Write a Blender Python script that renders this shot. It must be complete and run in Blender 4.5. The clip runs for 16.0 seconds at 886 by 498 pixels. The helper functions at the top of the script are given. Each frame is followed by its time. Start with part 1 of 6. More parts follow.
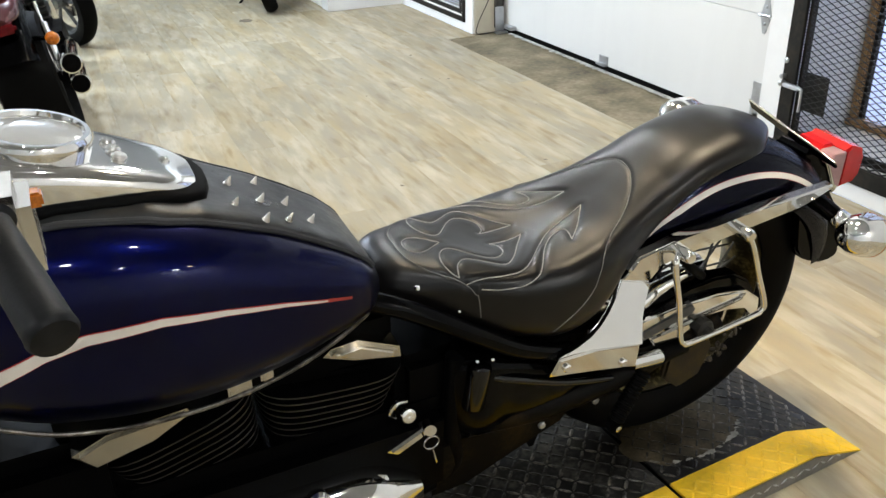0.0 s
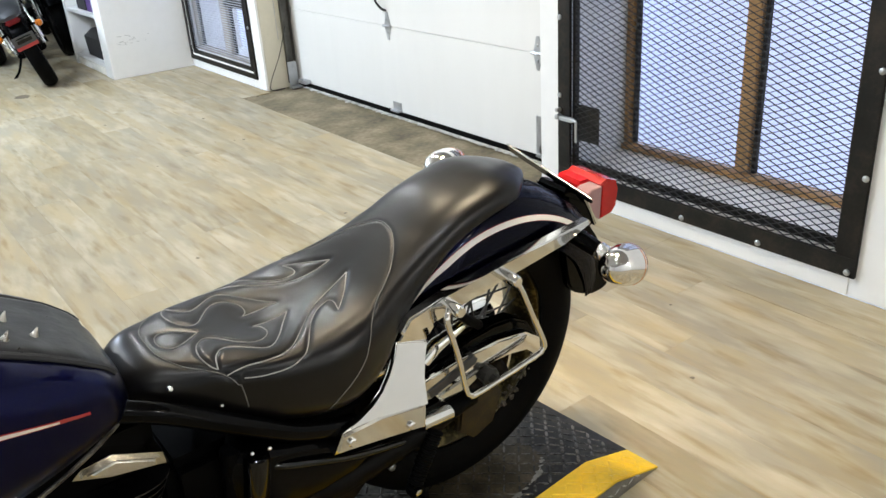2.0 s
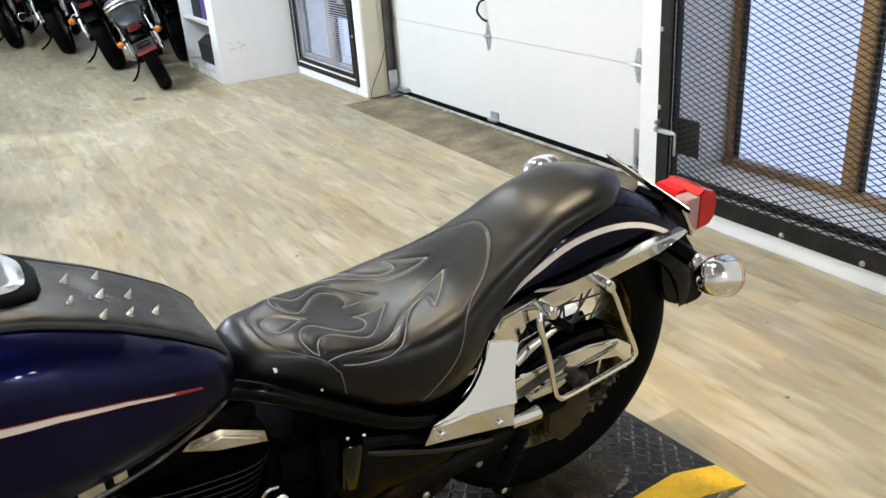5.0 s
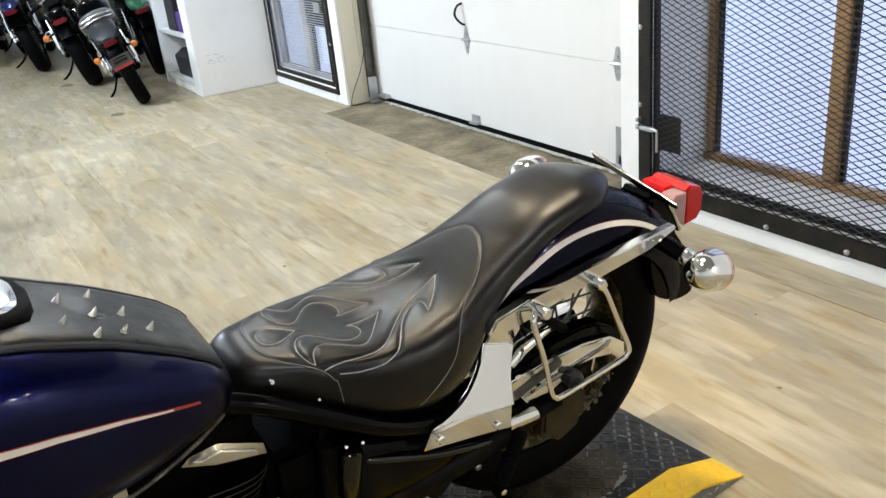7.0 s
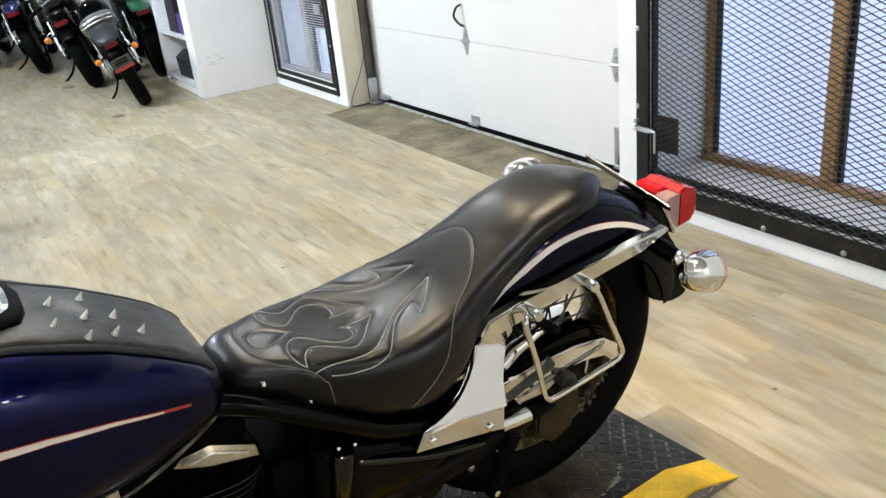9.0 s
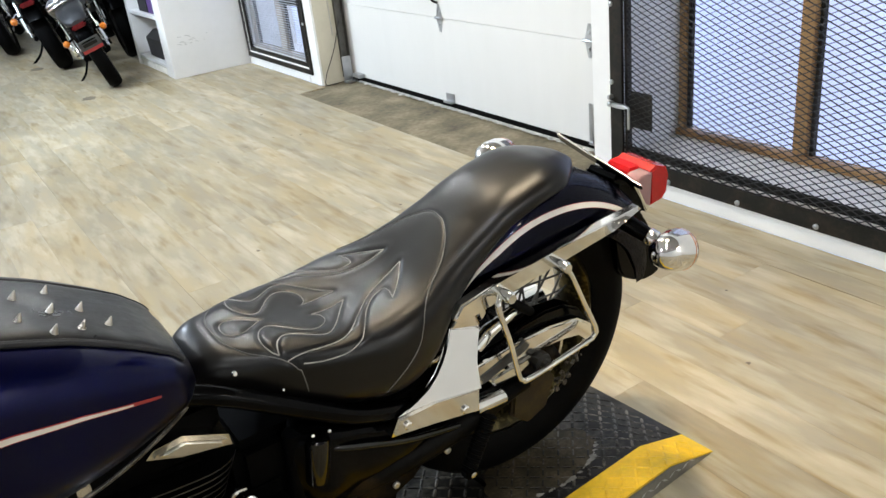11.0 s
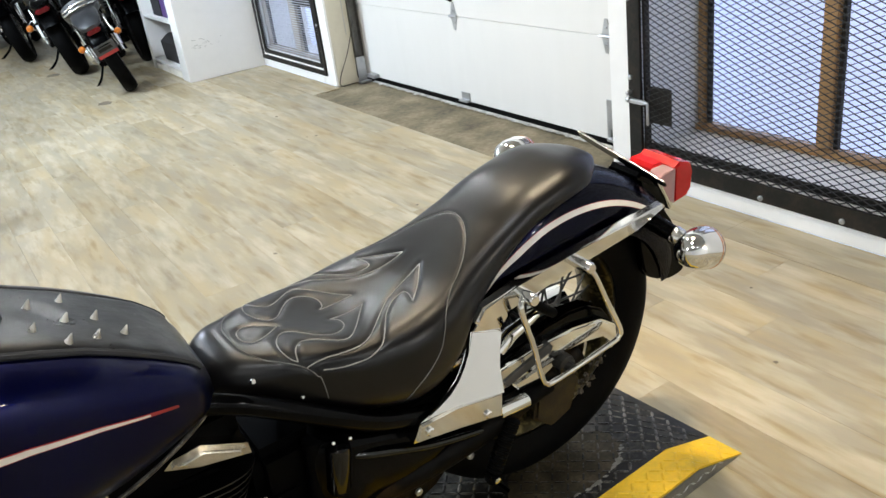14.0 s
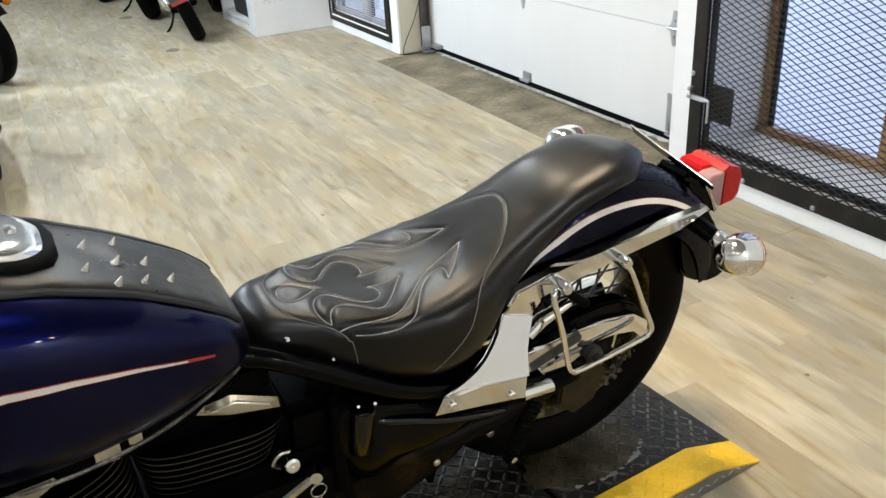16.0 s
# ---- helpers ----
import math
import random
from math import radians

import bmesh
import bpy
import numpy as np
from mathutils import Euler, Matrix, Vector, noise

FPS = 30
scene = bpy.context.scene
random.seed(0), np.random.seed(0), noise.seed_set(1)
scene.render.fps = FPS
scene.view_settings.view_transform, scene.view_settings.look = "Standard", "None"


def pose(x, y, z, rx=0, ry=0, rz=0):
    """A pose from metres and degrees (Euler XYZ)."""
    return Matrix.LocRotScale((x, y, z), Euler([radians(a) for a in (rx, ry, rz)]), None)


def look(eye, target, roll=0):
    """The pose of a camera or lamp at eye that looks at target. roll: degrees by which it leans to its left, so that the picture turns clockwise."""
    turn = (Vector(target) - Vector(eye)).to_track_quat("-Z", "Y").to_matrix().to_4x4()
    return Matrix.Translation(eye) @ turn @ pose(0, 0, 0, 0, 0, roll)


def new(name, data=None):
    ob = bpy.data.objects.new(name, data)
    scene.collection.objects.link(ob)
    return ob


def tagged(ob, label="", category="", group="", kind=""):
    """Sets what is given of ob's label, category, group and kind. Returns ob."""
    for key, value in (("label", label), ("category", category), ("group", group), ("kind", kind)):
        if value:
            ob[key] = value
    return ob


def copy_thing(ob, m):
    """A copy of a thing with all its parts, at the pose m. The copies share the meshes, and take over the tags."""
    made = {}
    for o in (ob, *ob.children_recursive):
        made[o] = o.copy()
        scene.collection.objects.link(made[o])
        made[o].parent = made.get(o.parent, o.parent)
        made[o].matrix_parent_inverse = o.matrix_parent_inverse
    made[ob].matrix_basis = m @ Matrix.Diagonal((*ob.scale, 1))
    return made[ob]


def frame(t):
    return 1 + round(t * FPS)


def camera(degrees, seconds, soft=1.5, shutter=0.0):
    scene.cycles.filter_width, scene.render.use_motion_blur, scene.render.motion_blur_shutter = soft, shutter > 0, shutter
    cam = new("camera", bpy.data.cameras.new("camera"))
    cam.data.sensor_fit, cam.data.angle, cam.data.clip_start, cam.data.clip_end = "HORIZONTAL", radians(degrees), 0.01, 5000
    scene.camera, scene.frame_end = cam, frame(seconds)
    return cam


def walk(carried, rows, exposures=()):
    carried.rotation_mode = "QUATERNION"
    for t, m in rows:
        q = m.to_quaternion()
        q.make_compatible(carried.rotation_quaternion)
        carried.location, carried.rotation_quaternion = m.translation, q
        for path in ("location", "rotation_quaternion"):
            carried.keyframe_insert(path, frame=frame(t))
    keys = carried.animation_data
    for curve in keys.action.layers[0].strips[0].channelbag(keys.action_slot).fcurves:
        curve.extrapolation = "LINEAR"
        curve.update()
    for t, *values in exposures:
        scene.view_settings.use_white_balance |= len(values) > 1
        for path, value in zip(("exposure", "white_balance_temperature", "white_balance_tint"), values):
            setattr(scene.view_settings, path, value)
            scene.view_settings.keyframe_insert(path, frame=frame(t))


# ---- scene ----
cam = camera(55.7, 16.0)
PATH = [
    (0, (0.242, -0.069, 1.261), (0.951, 1.567, 0.355), -1.8),
    (0.5, (0.311, -0.081, 1.259), (1.185, 1.482, 0.368), -3.0),
    (1, (0.349, -0.085, 1.261), (1.307, 1.432, 0.379), -4.5),
    (1.5, (0.368, -0.09, 1.282), (1.384, 1.41, 0.434), -4.1),
    (2, (0.385, -0.083, 1.28), (1.446, 1.394, 0.449), -3.8),
    (2.5, (0.382, -0.088, 1.28), (1.433, 1.387, 0.433), -3.2),
    (3, (0.364, -0.102, 1.272), (1.356, 1.412, 0.421), -2.4),
    (3.5, (0.368, -0.108, 1.27), (1.35, 1.413, 0.421), -3.3),
    (4, (0.361, -0.1, 1.263), (1.287, 1.44, 0.384), -3.1),
    (4.5, (0.355, -0.112, 1.277), (1.248, 1.485, 0.468), -3.7),
    (7, (0.339, -0.106, 1.281), (1.267, 1.482, 0.494), -5.8),
    (7.5, (0.34, -0.112, 1.283), (1.291, 1.46, 0.494), -5.8),
    (8, (0.346, -0.12, 1.283), (1.284, 1.466, 0.504), -5.4),
    (10.5, (0.365, -0.119, 1.289), (1.275, 1.468, 0.48), -7.2),
    (11, (0.373, -0.119, 1.292), (1.318, 1.431, 0.451), -6.5),
    (11.5, (0.375, -0.118, 1.296), (1.324, 1.439, 0.475), -6.6),
    (12, (0.374, -0.117, 1.291), (1.321, 1.439, 0.465), -6.8),
    (12.5, (0.371, -0.118, 1.29), (1.319, 1.44, 0.469), -6.2),
    (13, (0.39, -0.117, 1.286), (1.365, 1.414, 0.447), -6.4),
    (13.5, (0.382, -0.101, 1.289), (1.329, 1.451, 0.455), -7.2),
    (14, (0.384, -0.088, 1.283), (1.296, 1.482, 0.445), -7.8),
    (14.5, (0.363, -0.067, 1.293), (1.263, 1.513, 0.461), -7.9),
    (15, (0.253, -0.095, 1.303), (1.172, 1.478, 0.478), -6.7),
    (15.5, (0.171, -0.108, 1.289), (1.15, 1.366, 0.357), -2.5),
    (16, (0.384, -0.114, 1.304), (1.183, 1.491, 0.418), -3.6),
]
walk(cam, [(t, look(eye, target, roll)) for t, eye, target, roll in PATH])

# ---- light ----
world = bpy.data.worlds.new("world")
scene.world = world
world.use_nodes = True
wn = world.node_tree.nodes
sky = wn.new("ShaderNodeTexSky")
sky.sky_type = "NISHITA"
sky.sun_disc = False
sky.sun_elevation, sky.sun_rotation = radians(35), radians(-60)
world.node_tree.links.new(sky.outputs[0], wn["Background"].inputs[0])
wn["Background"].inputs[1].default_value = 0.08

# placed by their reflections; the third, eighth and ninth are added as fill
LAMPS = [  # lamps under the ceiling: x, y, watts, warm or not, width, spread of the beam
    (1.42, 2.20, 17.5, 1, 0.13, 170), (1.75, 4.30, 7, 0, 0.24, 170), (1.66, 1.20, 4.2, 1, 0.28, 50), (0.83, 0.51, 7, 0, 0.10, 170), (-0.09, -0.56, 8, 0, 0.10, 170), (0.7, -1.7, 9, 0, 0.10, 170),
    (2.3, -2.1, 10, 1, 0.16, 170), (2.15, -2.9, 26, 0, 0.20, 170), (1.0, 9.6, 14, 0, 0.16, 170)]
FILL_BULBS = [(1.5, 3.3, 42), (-0.6, 3.6, 84), (-1.6, 0.6, 38), (0.2, 5.8, 192), (-2.0, 6.4, 410)]  # added bulbs that fill the room with light: x, y, watts
CEILING = 2.75
COOL = (0.85, 1.0, 1.19)  # the fill bulbs of the far half
LAMP_COLOUR = ((0.965, 1.0, 1.02), (1.0, 0.83, 0.58))


# ---- materials ----
def mat(name, colour, rough=0.5, metal=0.0, var=0.12, scale=6.0, bump=0.0, bump_scale=120.0, coat=0.0,
        tint=None, rough_var=0.1, spec=0.5, emit=0.0, alpha=1.0, stretch=(1, 1, 1), random=0.0):
    """A surface with colour, roughness and relief varied at two scales."""
    m = bpy.data.materials.new(name)
    m.use_nodes = True
    nt = m.node_tree
    n, l = nt.nodes, nt.links
    b = n["Principled BSDF"]
    co = n.new("ShaderNodeTexCoord")
    mp = n.new("ShaderNodeMapping")
    mp.inputs["Scale"].default_value = stretch
    l.new(co.outputs["Object"], mp.inputs[0])
    big = n.new("ShaderNodeTexNoise")
    big.inputs["Scale"].default_value, big.inputs["Detail"].default_value = scale, 5
    fine = n.new("ShaderNodeTexNoise")
    fine.inputs["Scale"].default_value, fine.inputs["Detail"].default_value = scale * 9, 3
    l.new(mp.outputs[0], big.inputs["Vector"])
    l.new(mp.outputs[0], fine.inputs["Vector"])
    add = n.new("ShaderNodeMath")
    add.operation = "MULTIPLY_ADD"
    l.new(fine.outputs[0], add.inputs[0])
    add.inputs[1].default_value = 0.4
    l.new(big.outputs[0], add.inputs[2])
    last = add.outputs[0]
    if random:
        info = n.new("ShaderNodeObjectInfo")
        more = n.new("ShaderNodeMath")
        more.operation = "MULTIPLY_ADD"
        l.new(info.outputs["Random"], more.inputs[0])
        more.inputs[1].default_value = random
        l.new(last, more.inputs[2])
        last = more.outputs[0]
    ramp = n.new("ShaderNodeValToRGB")
    lo = [max(c * (1 - var * 2), 0) for c in colour]
    hi = list(tint) if tint else [min(c * (1 + var * 1.5), 1) for c in colour]
    ramp.color_ramp.elements[0].position, ramp.color_ramp.elements[0].color = 0.35, (*lo, 1)
    ramp.color_ramp.elements[1].position, ramp.color_ramp.elements[1].color = 1.05, (*hi, 1)
    mid = ramp.color_ramp.elements.new(0.68)
    mid.color = (*colour, 1)
    l.new(last, ramp.inputs[0])
    l.new(ramp.outputs[0], b.inputs["Base Color"])
    rr = n.new("ShaderNodeMapRange")
    rr.inputs["From Min"].default_value, rr.inputs["From Max"].default_value = 0.4, 1.0
    rr.inputs["To Min"].default_value = max(rough - rough_var * 0.5, 0.01)
    rr.inputs["To Max"].default_value = min(rough + rough_var, 1)
    l.new(add.outputs[0], rr.inputs[0])
    l.new(rr.outputs[0], b.inputs["Roughness"])
    b.inputs["Metallic"].default_value = metal
    b.inputs["Specular IOR Level"].default_value = spec
    b.inputs["Coat Weight"].default_value = coat
    b.inputs["Coat Roughness"].default_value = 0.03
    if bump:
        bt = n.new("ShaderNodeTexNoise")
        bt.inputs["Scale"].default_value, bt.inputs["Detail"].default_value = bump_scale, 4
        l.new(mp.outputs[0], bt.inputs["Vector"])
        bp = n.new("ShaderNodeBump")
        bp.inputs["Strength"].default_value, bp.inputs["Distance"].default_value = bump, 0.0006
        l.new(bt.outputs[0], bp.inputs["Height"])
        l.new(bp.outputs[0], b.inputs["Normal"])
    if emit:
        b.inputs["Emission Color"].default_value = (*colour, 1)
        b.inputs["Emission Strength"].default_value = emit
    return m


M_CHROME = mat("chrome", (0.80, 0.79, 0.77), 0.06, 1.0, 0.03, 5, rough_var=0.06)
M_CHROME_DULL = mat("worn_chrome", (0.62, 0.60, 0.56), 0.18, 1.0, 0.1, 9, rough_var=0.15)
M_STEEL = mat("galvanised_steel", (0.45, 0.46, 0.47), 0.38, 0.9, 0.15, 14, 0.1, 60)
M_TRACK = mat("dull_track_steel", (0.12, 0.115, 0.105), 0.45, 0.8, 0.3, 14, 0.1, 60)
M_BLACK_PAINT = mat("black_gloss_paint", (0.0008, 0.0008, 0.0009), 0.10, 0.0, 0.2, 6, spec=0.09)
M_BLACK_METAL = mat("black_engine_metal", (0.0010, 0.0010, 0.0011), 0.5, 0.0, 0.3, 9, 0.2, 90, spec=0.05)
M_FIN = mat("fin_edge", (0.035, 0.033, 0.030), 0.4, 0.5, 0.3, 12, spec=0.2)
M_DIRTY = mat("dirty_swingarm", (0.0025, 0.002, 0.0015), 0.5, 0.0, 0.45, 11, 0.4, 60, tint=(0.030, 0.018, 0.006), spec=0.08)
M_NAVY = mat("navy_metallic_paint", (0.0004, 0.0013, 0.030), 0.31, 0.92, 0.03, 40, coat=0.32, rough_var=0.04, spec=0.08)
M_NAVY_DEEP = mat("deep_navy_paint", (0.0006, 0.0010, 0.013), 0.24, 0.9, 0.05, 40, coat=0.45, rough_var=0.04, spec=0.08)
M_STRIPE = mat("cream_pinstripe", (0.72, 0.66, 0.60), 0.3, 0.0, 0.05, 10, coat=0.6)
M_REDLINE = mat("red_pinstripe", (0.35, 0.015, 0.02), 0.3, 0.0, 0.1, 10, coat=0.6)
M_LEATHER = mat("black_leather", (0.0022, 0.0018, 0.0016), 0.305, 0.0, 0.3, 7, 0.05, 110, rough_var=0.06, spec=0.36)
M_LEATHER_DULL = mat("padded_leather", (0.006, 0.006, 0.0063), 0.31, 0.0, 0.25, 16, 1.0, 60, rough_var=0.16, spec=0.36)
M_SEAM = mat("dark_thread", (0.16, 0.155, 0.145), 0.6, 0.0, 0.15, 80)
# black seat painted grey: its reflection is put into the colour
M_SEAT_SHEEN = mat("sheen_grey_vinyl", (0.09, 0.09, 0.092), 0.36, 0.0, 0.2, 14, 0.2, 90)
M_COWL = mat("graphite_paint", (0.020, 0.021, 0.023), 0.34, 0.0, 0.08, 30, coat=0.15, spec=0.3)
M_THREAD = mat("grey_thread", (0.35, 0.335, 0.31), 0.6, 0.0, 0.2, 80)
M_RUBBER = mat("black_rubber", (0.0014, 0.0014, 0.0014), 0.6, 0.0, 0.3, 12, 0.3, 160, spec=0.06)
M_GRIP = mat("worn_grip_rubber", (0.008, 0.008, 0.0085), 0.45, 0.0, 0.25, 20, 0.4, 200, spec=0.15)
M_RED_LENS = mat("red_lens", (0.46, 0.006, 0.007), 0.16, 0.0, 0.12, 9, coat=0.3, spec=0.3)
M_CLEAR_LENS = mat("pale_lens", (0.36, 0.20, 0.20), 0.2, 0.0, 0.06, 9, coat=0.4)
M_TAIL = mat("dark_tail_lens", (0.10, 0.003, 0.006), 0.2, 0.0, 0.3, 30, coat=0.2, spec=0.3)
M_AMBER = mat("amber_lens", (0.46, 0.125, 0.006), 0.2, 0.0, 0.35, 60, coat=0.6)
M_SPIKE = mat("spike_metal", (0.50, 0.47, 0.42), 0.28, 1.0, 0.12, 60)
M_WALL = mat("white_wall_paint", (0.80, 0.80, 0.79), 0.55, 0.0, 0.03, 2.2, 0.12, 45, rough_var=0.12)
M_DOOR = mat("white_door_steel", (0.70, 0.693, 0.668), 0.34, 0.0, 0.025, 1.8, 0.10, 180, stretch=(1, 1, 0.12), rough_var=0.1)
M_BEIGE = mat("cream_jamb_paint", (0.60, 0.56, 0.45), 0.6, 0.0, 0.05, 4, 0.1, 40)
M_FRAME = mat("dark_iron_frame", (0.014, 0.013, 0.0115), 0.5, 0.2, 0.3, 9, 0.25, 90, tint=(0.040, 0.031, 0.022), spec=0.2)
M_MESH = mat("dark_expanded_metal", (0.022, 0.021, 0.020), 0.5, 0.2, 0.25, 12)
M_FINE_MESH = mat("grey_fine_mesh", (0.48, 0.50, 0.55), 0.5, 0.2, 0.2, 12)
M_GREYWOOD = mat("weathered_grey_wood", (0.30, 0.265, 0.22), 0.6, 0.0, 0.3, 7, 0.25, 80, stretch=(1, 1, 0.15))
M_WOOD = mat("stained_wood", (0.37, 0.205, 0.075), 0.5, 0.0, 0.28, 7, 0.25, 80, stretch=(1, 1, 0.15))
M_SILL = mat("dusty_sill", (0.84, 0.82, 0.76), 0.7, 0.0, 0.10, 9, 0.3, 60)
M_CONCRETE = mat("stained_concrete", (0.175, 0.145, 0.090), 0.85, 0.0, 0.4, 4.5, 0.8, 70, tint=(0.33, 0.28, 0.19))
M_SALT = mat("white_dust", (0.45, 0.44, 0.41), 0.9, 0.0, 0.4, 30, 0.5, 90)
M_YELLOW = mat("yellow_paint", (0.74, 0.46, 0.010), 0.42, 0.0, 0.16, 12, 0.2, 70, rough_var=0.2)
# the pale tint puts sheen and glare into the deck's colour
M_PLATE = mat("black_tread_plate", (0.009, 0.0083, 0.0070), 0.40, 0.2, 0.6, 9, 0.5, 80, tint=(0.13, 0.12, 0.10), rough_var=0.3, spec=0.35)
# lighter than the deck: the lugs' glints are put into the tint
M_LUG = mat("glint_tread_lug", (0.022, 0.020, 0.016), 0.32, 0.5, 0.7, 12, 0.2, 80, tint=(0.30, 0.27, 0.22))
M_RAW = mat("bare_tread_plate", (0.055, 0.043, 0.024), 0.45, 0.4, 0.5, 14, 0.3, 70, tint=(0.17, 0.14, 0.085))
M_SKIRT = mat("grey_skirt_plate", (0.20, 0.195, 0.18), 0.42, 0.6, 0.3, 12, 0.3, 70)
M_FLAKE = mat("torn_paint_flake", (0.26, 0.25, 0.22), 0.6, 0.0, 0.3, 40)
M_RIM = mat("grimy_rim", (0.035, 0.027, 0.010), 0.30, 0.85, 0.6, 14, 0.2, 80, tint=(0.34, 0.27, 0.11))
M_SPOKE = mat("dull_spoke_steel", (0.045, 0.042, 0.038), 0.4, 0.7, 0.3, 30)
M_SEAM_METAL = mat("bright_seam_metal", (0.10, 0.09, 0.08), 0.3, 0.8, 0.4, 30, tint=(0.35, 0.32, 0.28))
M_MUD = mat("dried_mud", (0.055, 0.043, 0.028), 0.9, 0.0, 0.5, 60, 0.8, 120, tint=(0.20, 0.165, 0.12))
M_RUST = mat("rusty_plate", (0.016, 0.010, 0.003), 0.6, 0.3, 0.5, 30, 0.5, 90, tint=(0.055, 0.036, 0.007))
M_PAD = mat("dusty_grey_plastic", (0.035, 0.036, 0.037), 0.35, 0.0, 0.3, 30)
M_GLOSS = mat("black_gloss_cover", (0.0012, 0.0012, 0.0013), 0.07, 0.0, 0.2, 6, spec=0.45)
M_SCUFF = mat("grey_scuff", (0.52, 0.52, 0.51), 0.7, 0.0, 0.2, 60)
# tan base stands in for the floor mirrored in the chrome
M_COVER = mat("floor_tinted_chrome", (0.52, 0.48, 0.41), 0.16, 1.0, 0.12, 9)
M_STAIN = mat("oil_stain", (0.16, 0.13, 0.09), 0.5, 0.0, 0.3, 20)
M_CEILING = mat("ceiling_paint", (0.28, 0.28, 0.28), 0.8, 0.0, 0.03, 3)
M_SKY = mat("window_daylight", (0.60, 0.69, 0.93), 1.0, 0.0, 0.0, 0.4, emit=1.02)
M_BLUE = mat("dark_blue_paint", (0.012, 0.02, 0.10), 0.2, 0.2, 0.1, 20, coat=0.8)
M_MAROON = mat("maroon_paint", (0.055, 0.004, 0.005), 0.2, 0.2, 0.1, 20, coat=0.4)
M_GREEN = mat("green_paint", (0.008, 0.085, 0.035), 0.3, 0.0, 0.1, 20, coat=0.6)
M_GREYPLATE = mat("grey_number_plate", (0.05, 0.054, 0.056), 0.5, 0.0, 0.1, 20)
M_SILVER = mat("silver_paint", (0.075, 0.077, 0.08), 0.3, 0.7, 0.1, 20, coat=0.5)
M_BAG = mat("black_nylon_bag", (0.020, 0.020, 0.022), 0.7, 0.0, 0.3, 25, 0.5, 160)
M_PURPLE = mat("purple_packaging", (0.10, 0.05, 0.20), 0.45, 0.0, 0.2, 20)
M_PAPER = mat("white_card", (0.68, 0.66, 0.68), 0.6, 0.0, 0.06, 20)
M_GLASS = mat("clear_dial_glass", (0.50, 0.50, 0.48), 0.05, 0.0, 0.02, 10, coat=1.0, spec=0.8)


def floor_material():
    """Whitewashed oak vinyl: grain along y, drifting from grey to honey, each plank a little different."""
    m = bpy.data.materials.new("whitewashed_oak_plank")
    m.use_nodes = True
    nt = m.node_tree
    n, l = nt.nodes, nt.links
    b = n["Principled BSDF"]
    geo = n.new("ShaderNodeNewGeometry")
    info = n.new("ShaderNodeObjectInfo")
    off = n.new("ShaderNodeVectorMath")
    off.operation = "MULTIPLY_ADD"
    comb = n.new("ShaderNodeCombineXYZ")
    for k in range(3):
        l.new(info.outputs["Random"], comb.inputs[k])
    l.new(comb.outputs[0], off.inputs[0])
    off.inputs[1].default_value = (37, 53, 11)
    l.new(geo.outputs["Position"], off.inputs[2])

    def noisy(sx, sy, scale, detail):
        mp = n.new("ShaderNodeMapping")
        mp.inputs["Scale"].default_value = (sx, sy, 1)
        l.new(off.outputs[0], mp.inputs[0])
        t = n.new("ShaderNodeTexNoise")
        t.inputs["Scale"].default_value, t.inputs["Detail"].default_value = scale, detail
        l.new(mp.outputs[0], t.inputs["Vector"])
        return t.outputs[0]

    patch, grain, streak = noisy(13, 2.8, 1.0, 5), noisy(80, 9.0, 1.0, 5), noisy(18, 4.0, 1.0, 5)

    def mix(kind, fac, a, c):
        x = n.new("ShaderNodeMix")
        x.data_type, x.blend_type = "RGBA", kind
        if isinstance(fac, float):
            x.inputs[0].default_value = fac
        else:
            l.new(fac, x.inputs[0])
        for slot, v in ((6, a), (7, c)):
            if isinstance(v, tuple):
                x.inputs[slot].default_value = v
            else:
                l.new(v, x.inputs[slot])
        return x.outputs[2]

    def span(v, lo, hi):
        r = n.new("ShaderNodeMapRange")
        l.new(v, r.inputs[0])
        r.inputs["From Min"].default_value, r.inputs["From Max"].default_value = lo, hi
        return r.outputs[0]

    c = mix("MIX", span(patch, 0.38, 0.66), (0.345, 0.305, 0.222, 1), (0.425, 0.350, 0.212, 1))
    c = mix("MIX", span(streak, 0.46, 0.70), c, (0.500, 0.448, 0.330, 1))
    c = mix("MULTIPLY", span(grain, 0.60, 0.85), c, (0.91, 0.90, 0.88, 1))
    stroke = noisy(27, 4.2, 1.0, 6)
    worn = noisy(2.6, 0.8, 1.0, 4)
    c = mix("MULTIPLY", span(stroke, 0.54, 0.72), c, (0.74, 0.66, 0.51, 1))
    c = mix("MULTIPLY", span(worn, 0.50, 0.72), c, (0.87, 0.79, 0.63, 1))
    tone = n.new("ShaderNodeMapRange")
    l.new(info.outputs["Random"], tone.inputs[0])
    tone.inputs["To Min"].default_value, tone.inputs["To Max"].default_value = 0.84, 1.08
    hsv = n.new("ShaderNodeHueSaturation")
    l.new(tone.outputs[0], hsv.inputs["Value"])
    l.new(c, hsv.inputs["Color"])
    knots = n.new("ShaderNodeTexVoronoi")
    knots.inputs["Scale"].default_value = 2.6
    l.new(off.outputs[0], knots.inputs["Vector"])
    c = mix("MIX", span(knots.outputs["Distance"], 0.028, 0.012), hsv.outputs[0], (0.13, 0.10, 0.07, 1))
    l.new(c, b.inputs["Base Color"])
    rr = n.new("ShaderNodeMapRange")
    l.new(patch, rr.inputs[0])
    rr.inputs["To Min"].default_value, rr.inputs["To Max"].default_value = 0.34, 0.52
    l.new(rr.outputs[0], b.inputs["Roughness"])
    bp = n.new("ShaderNodeBump")
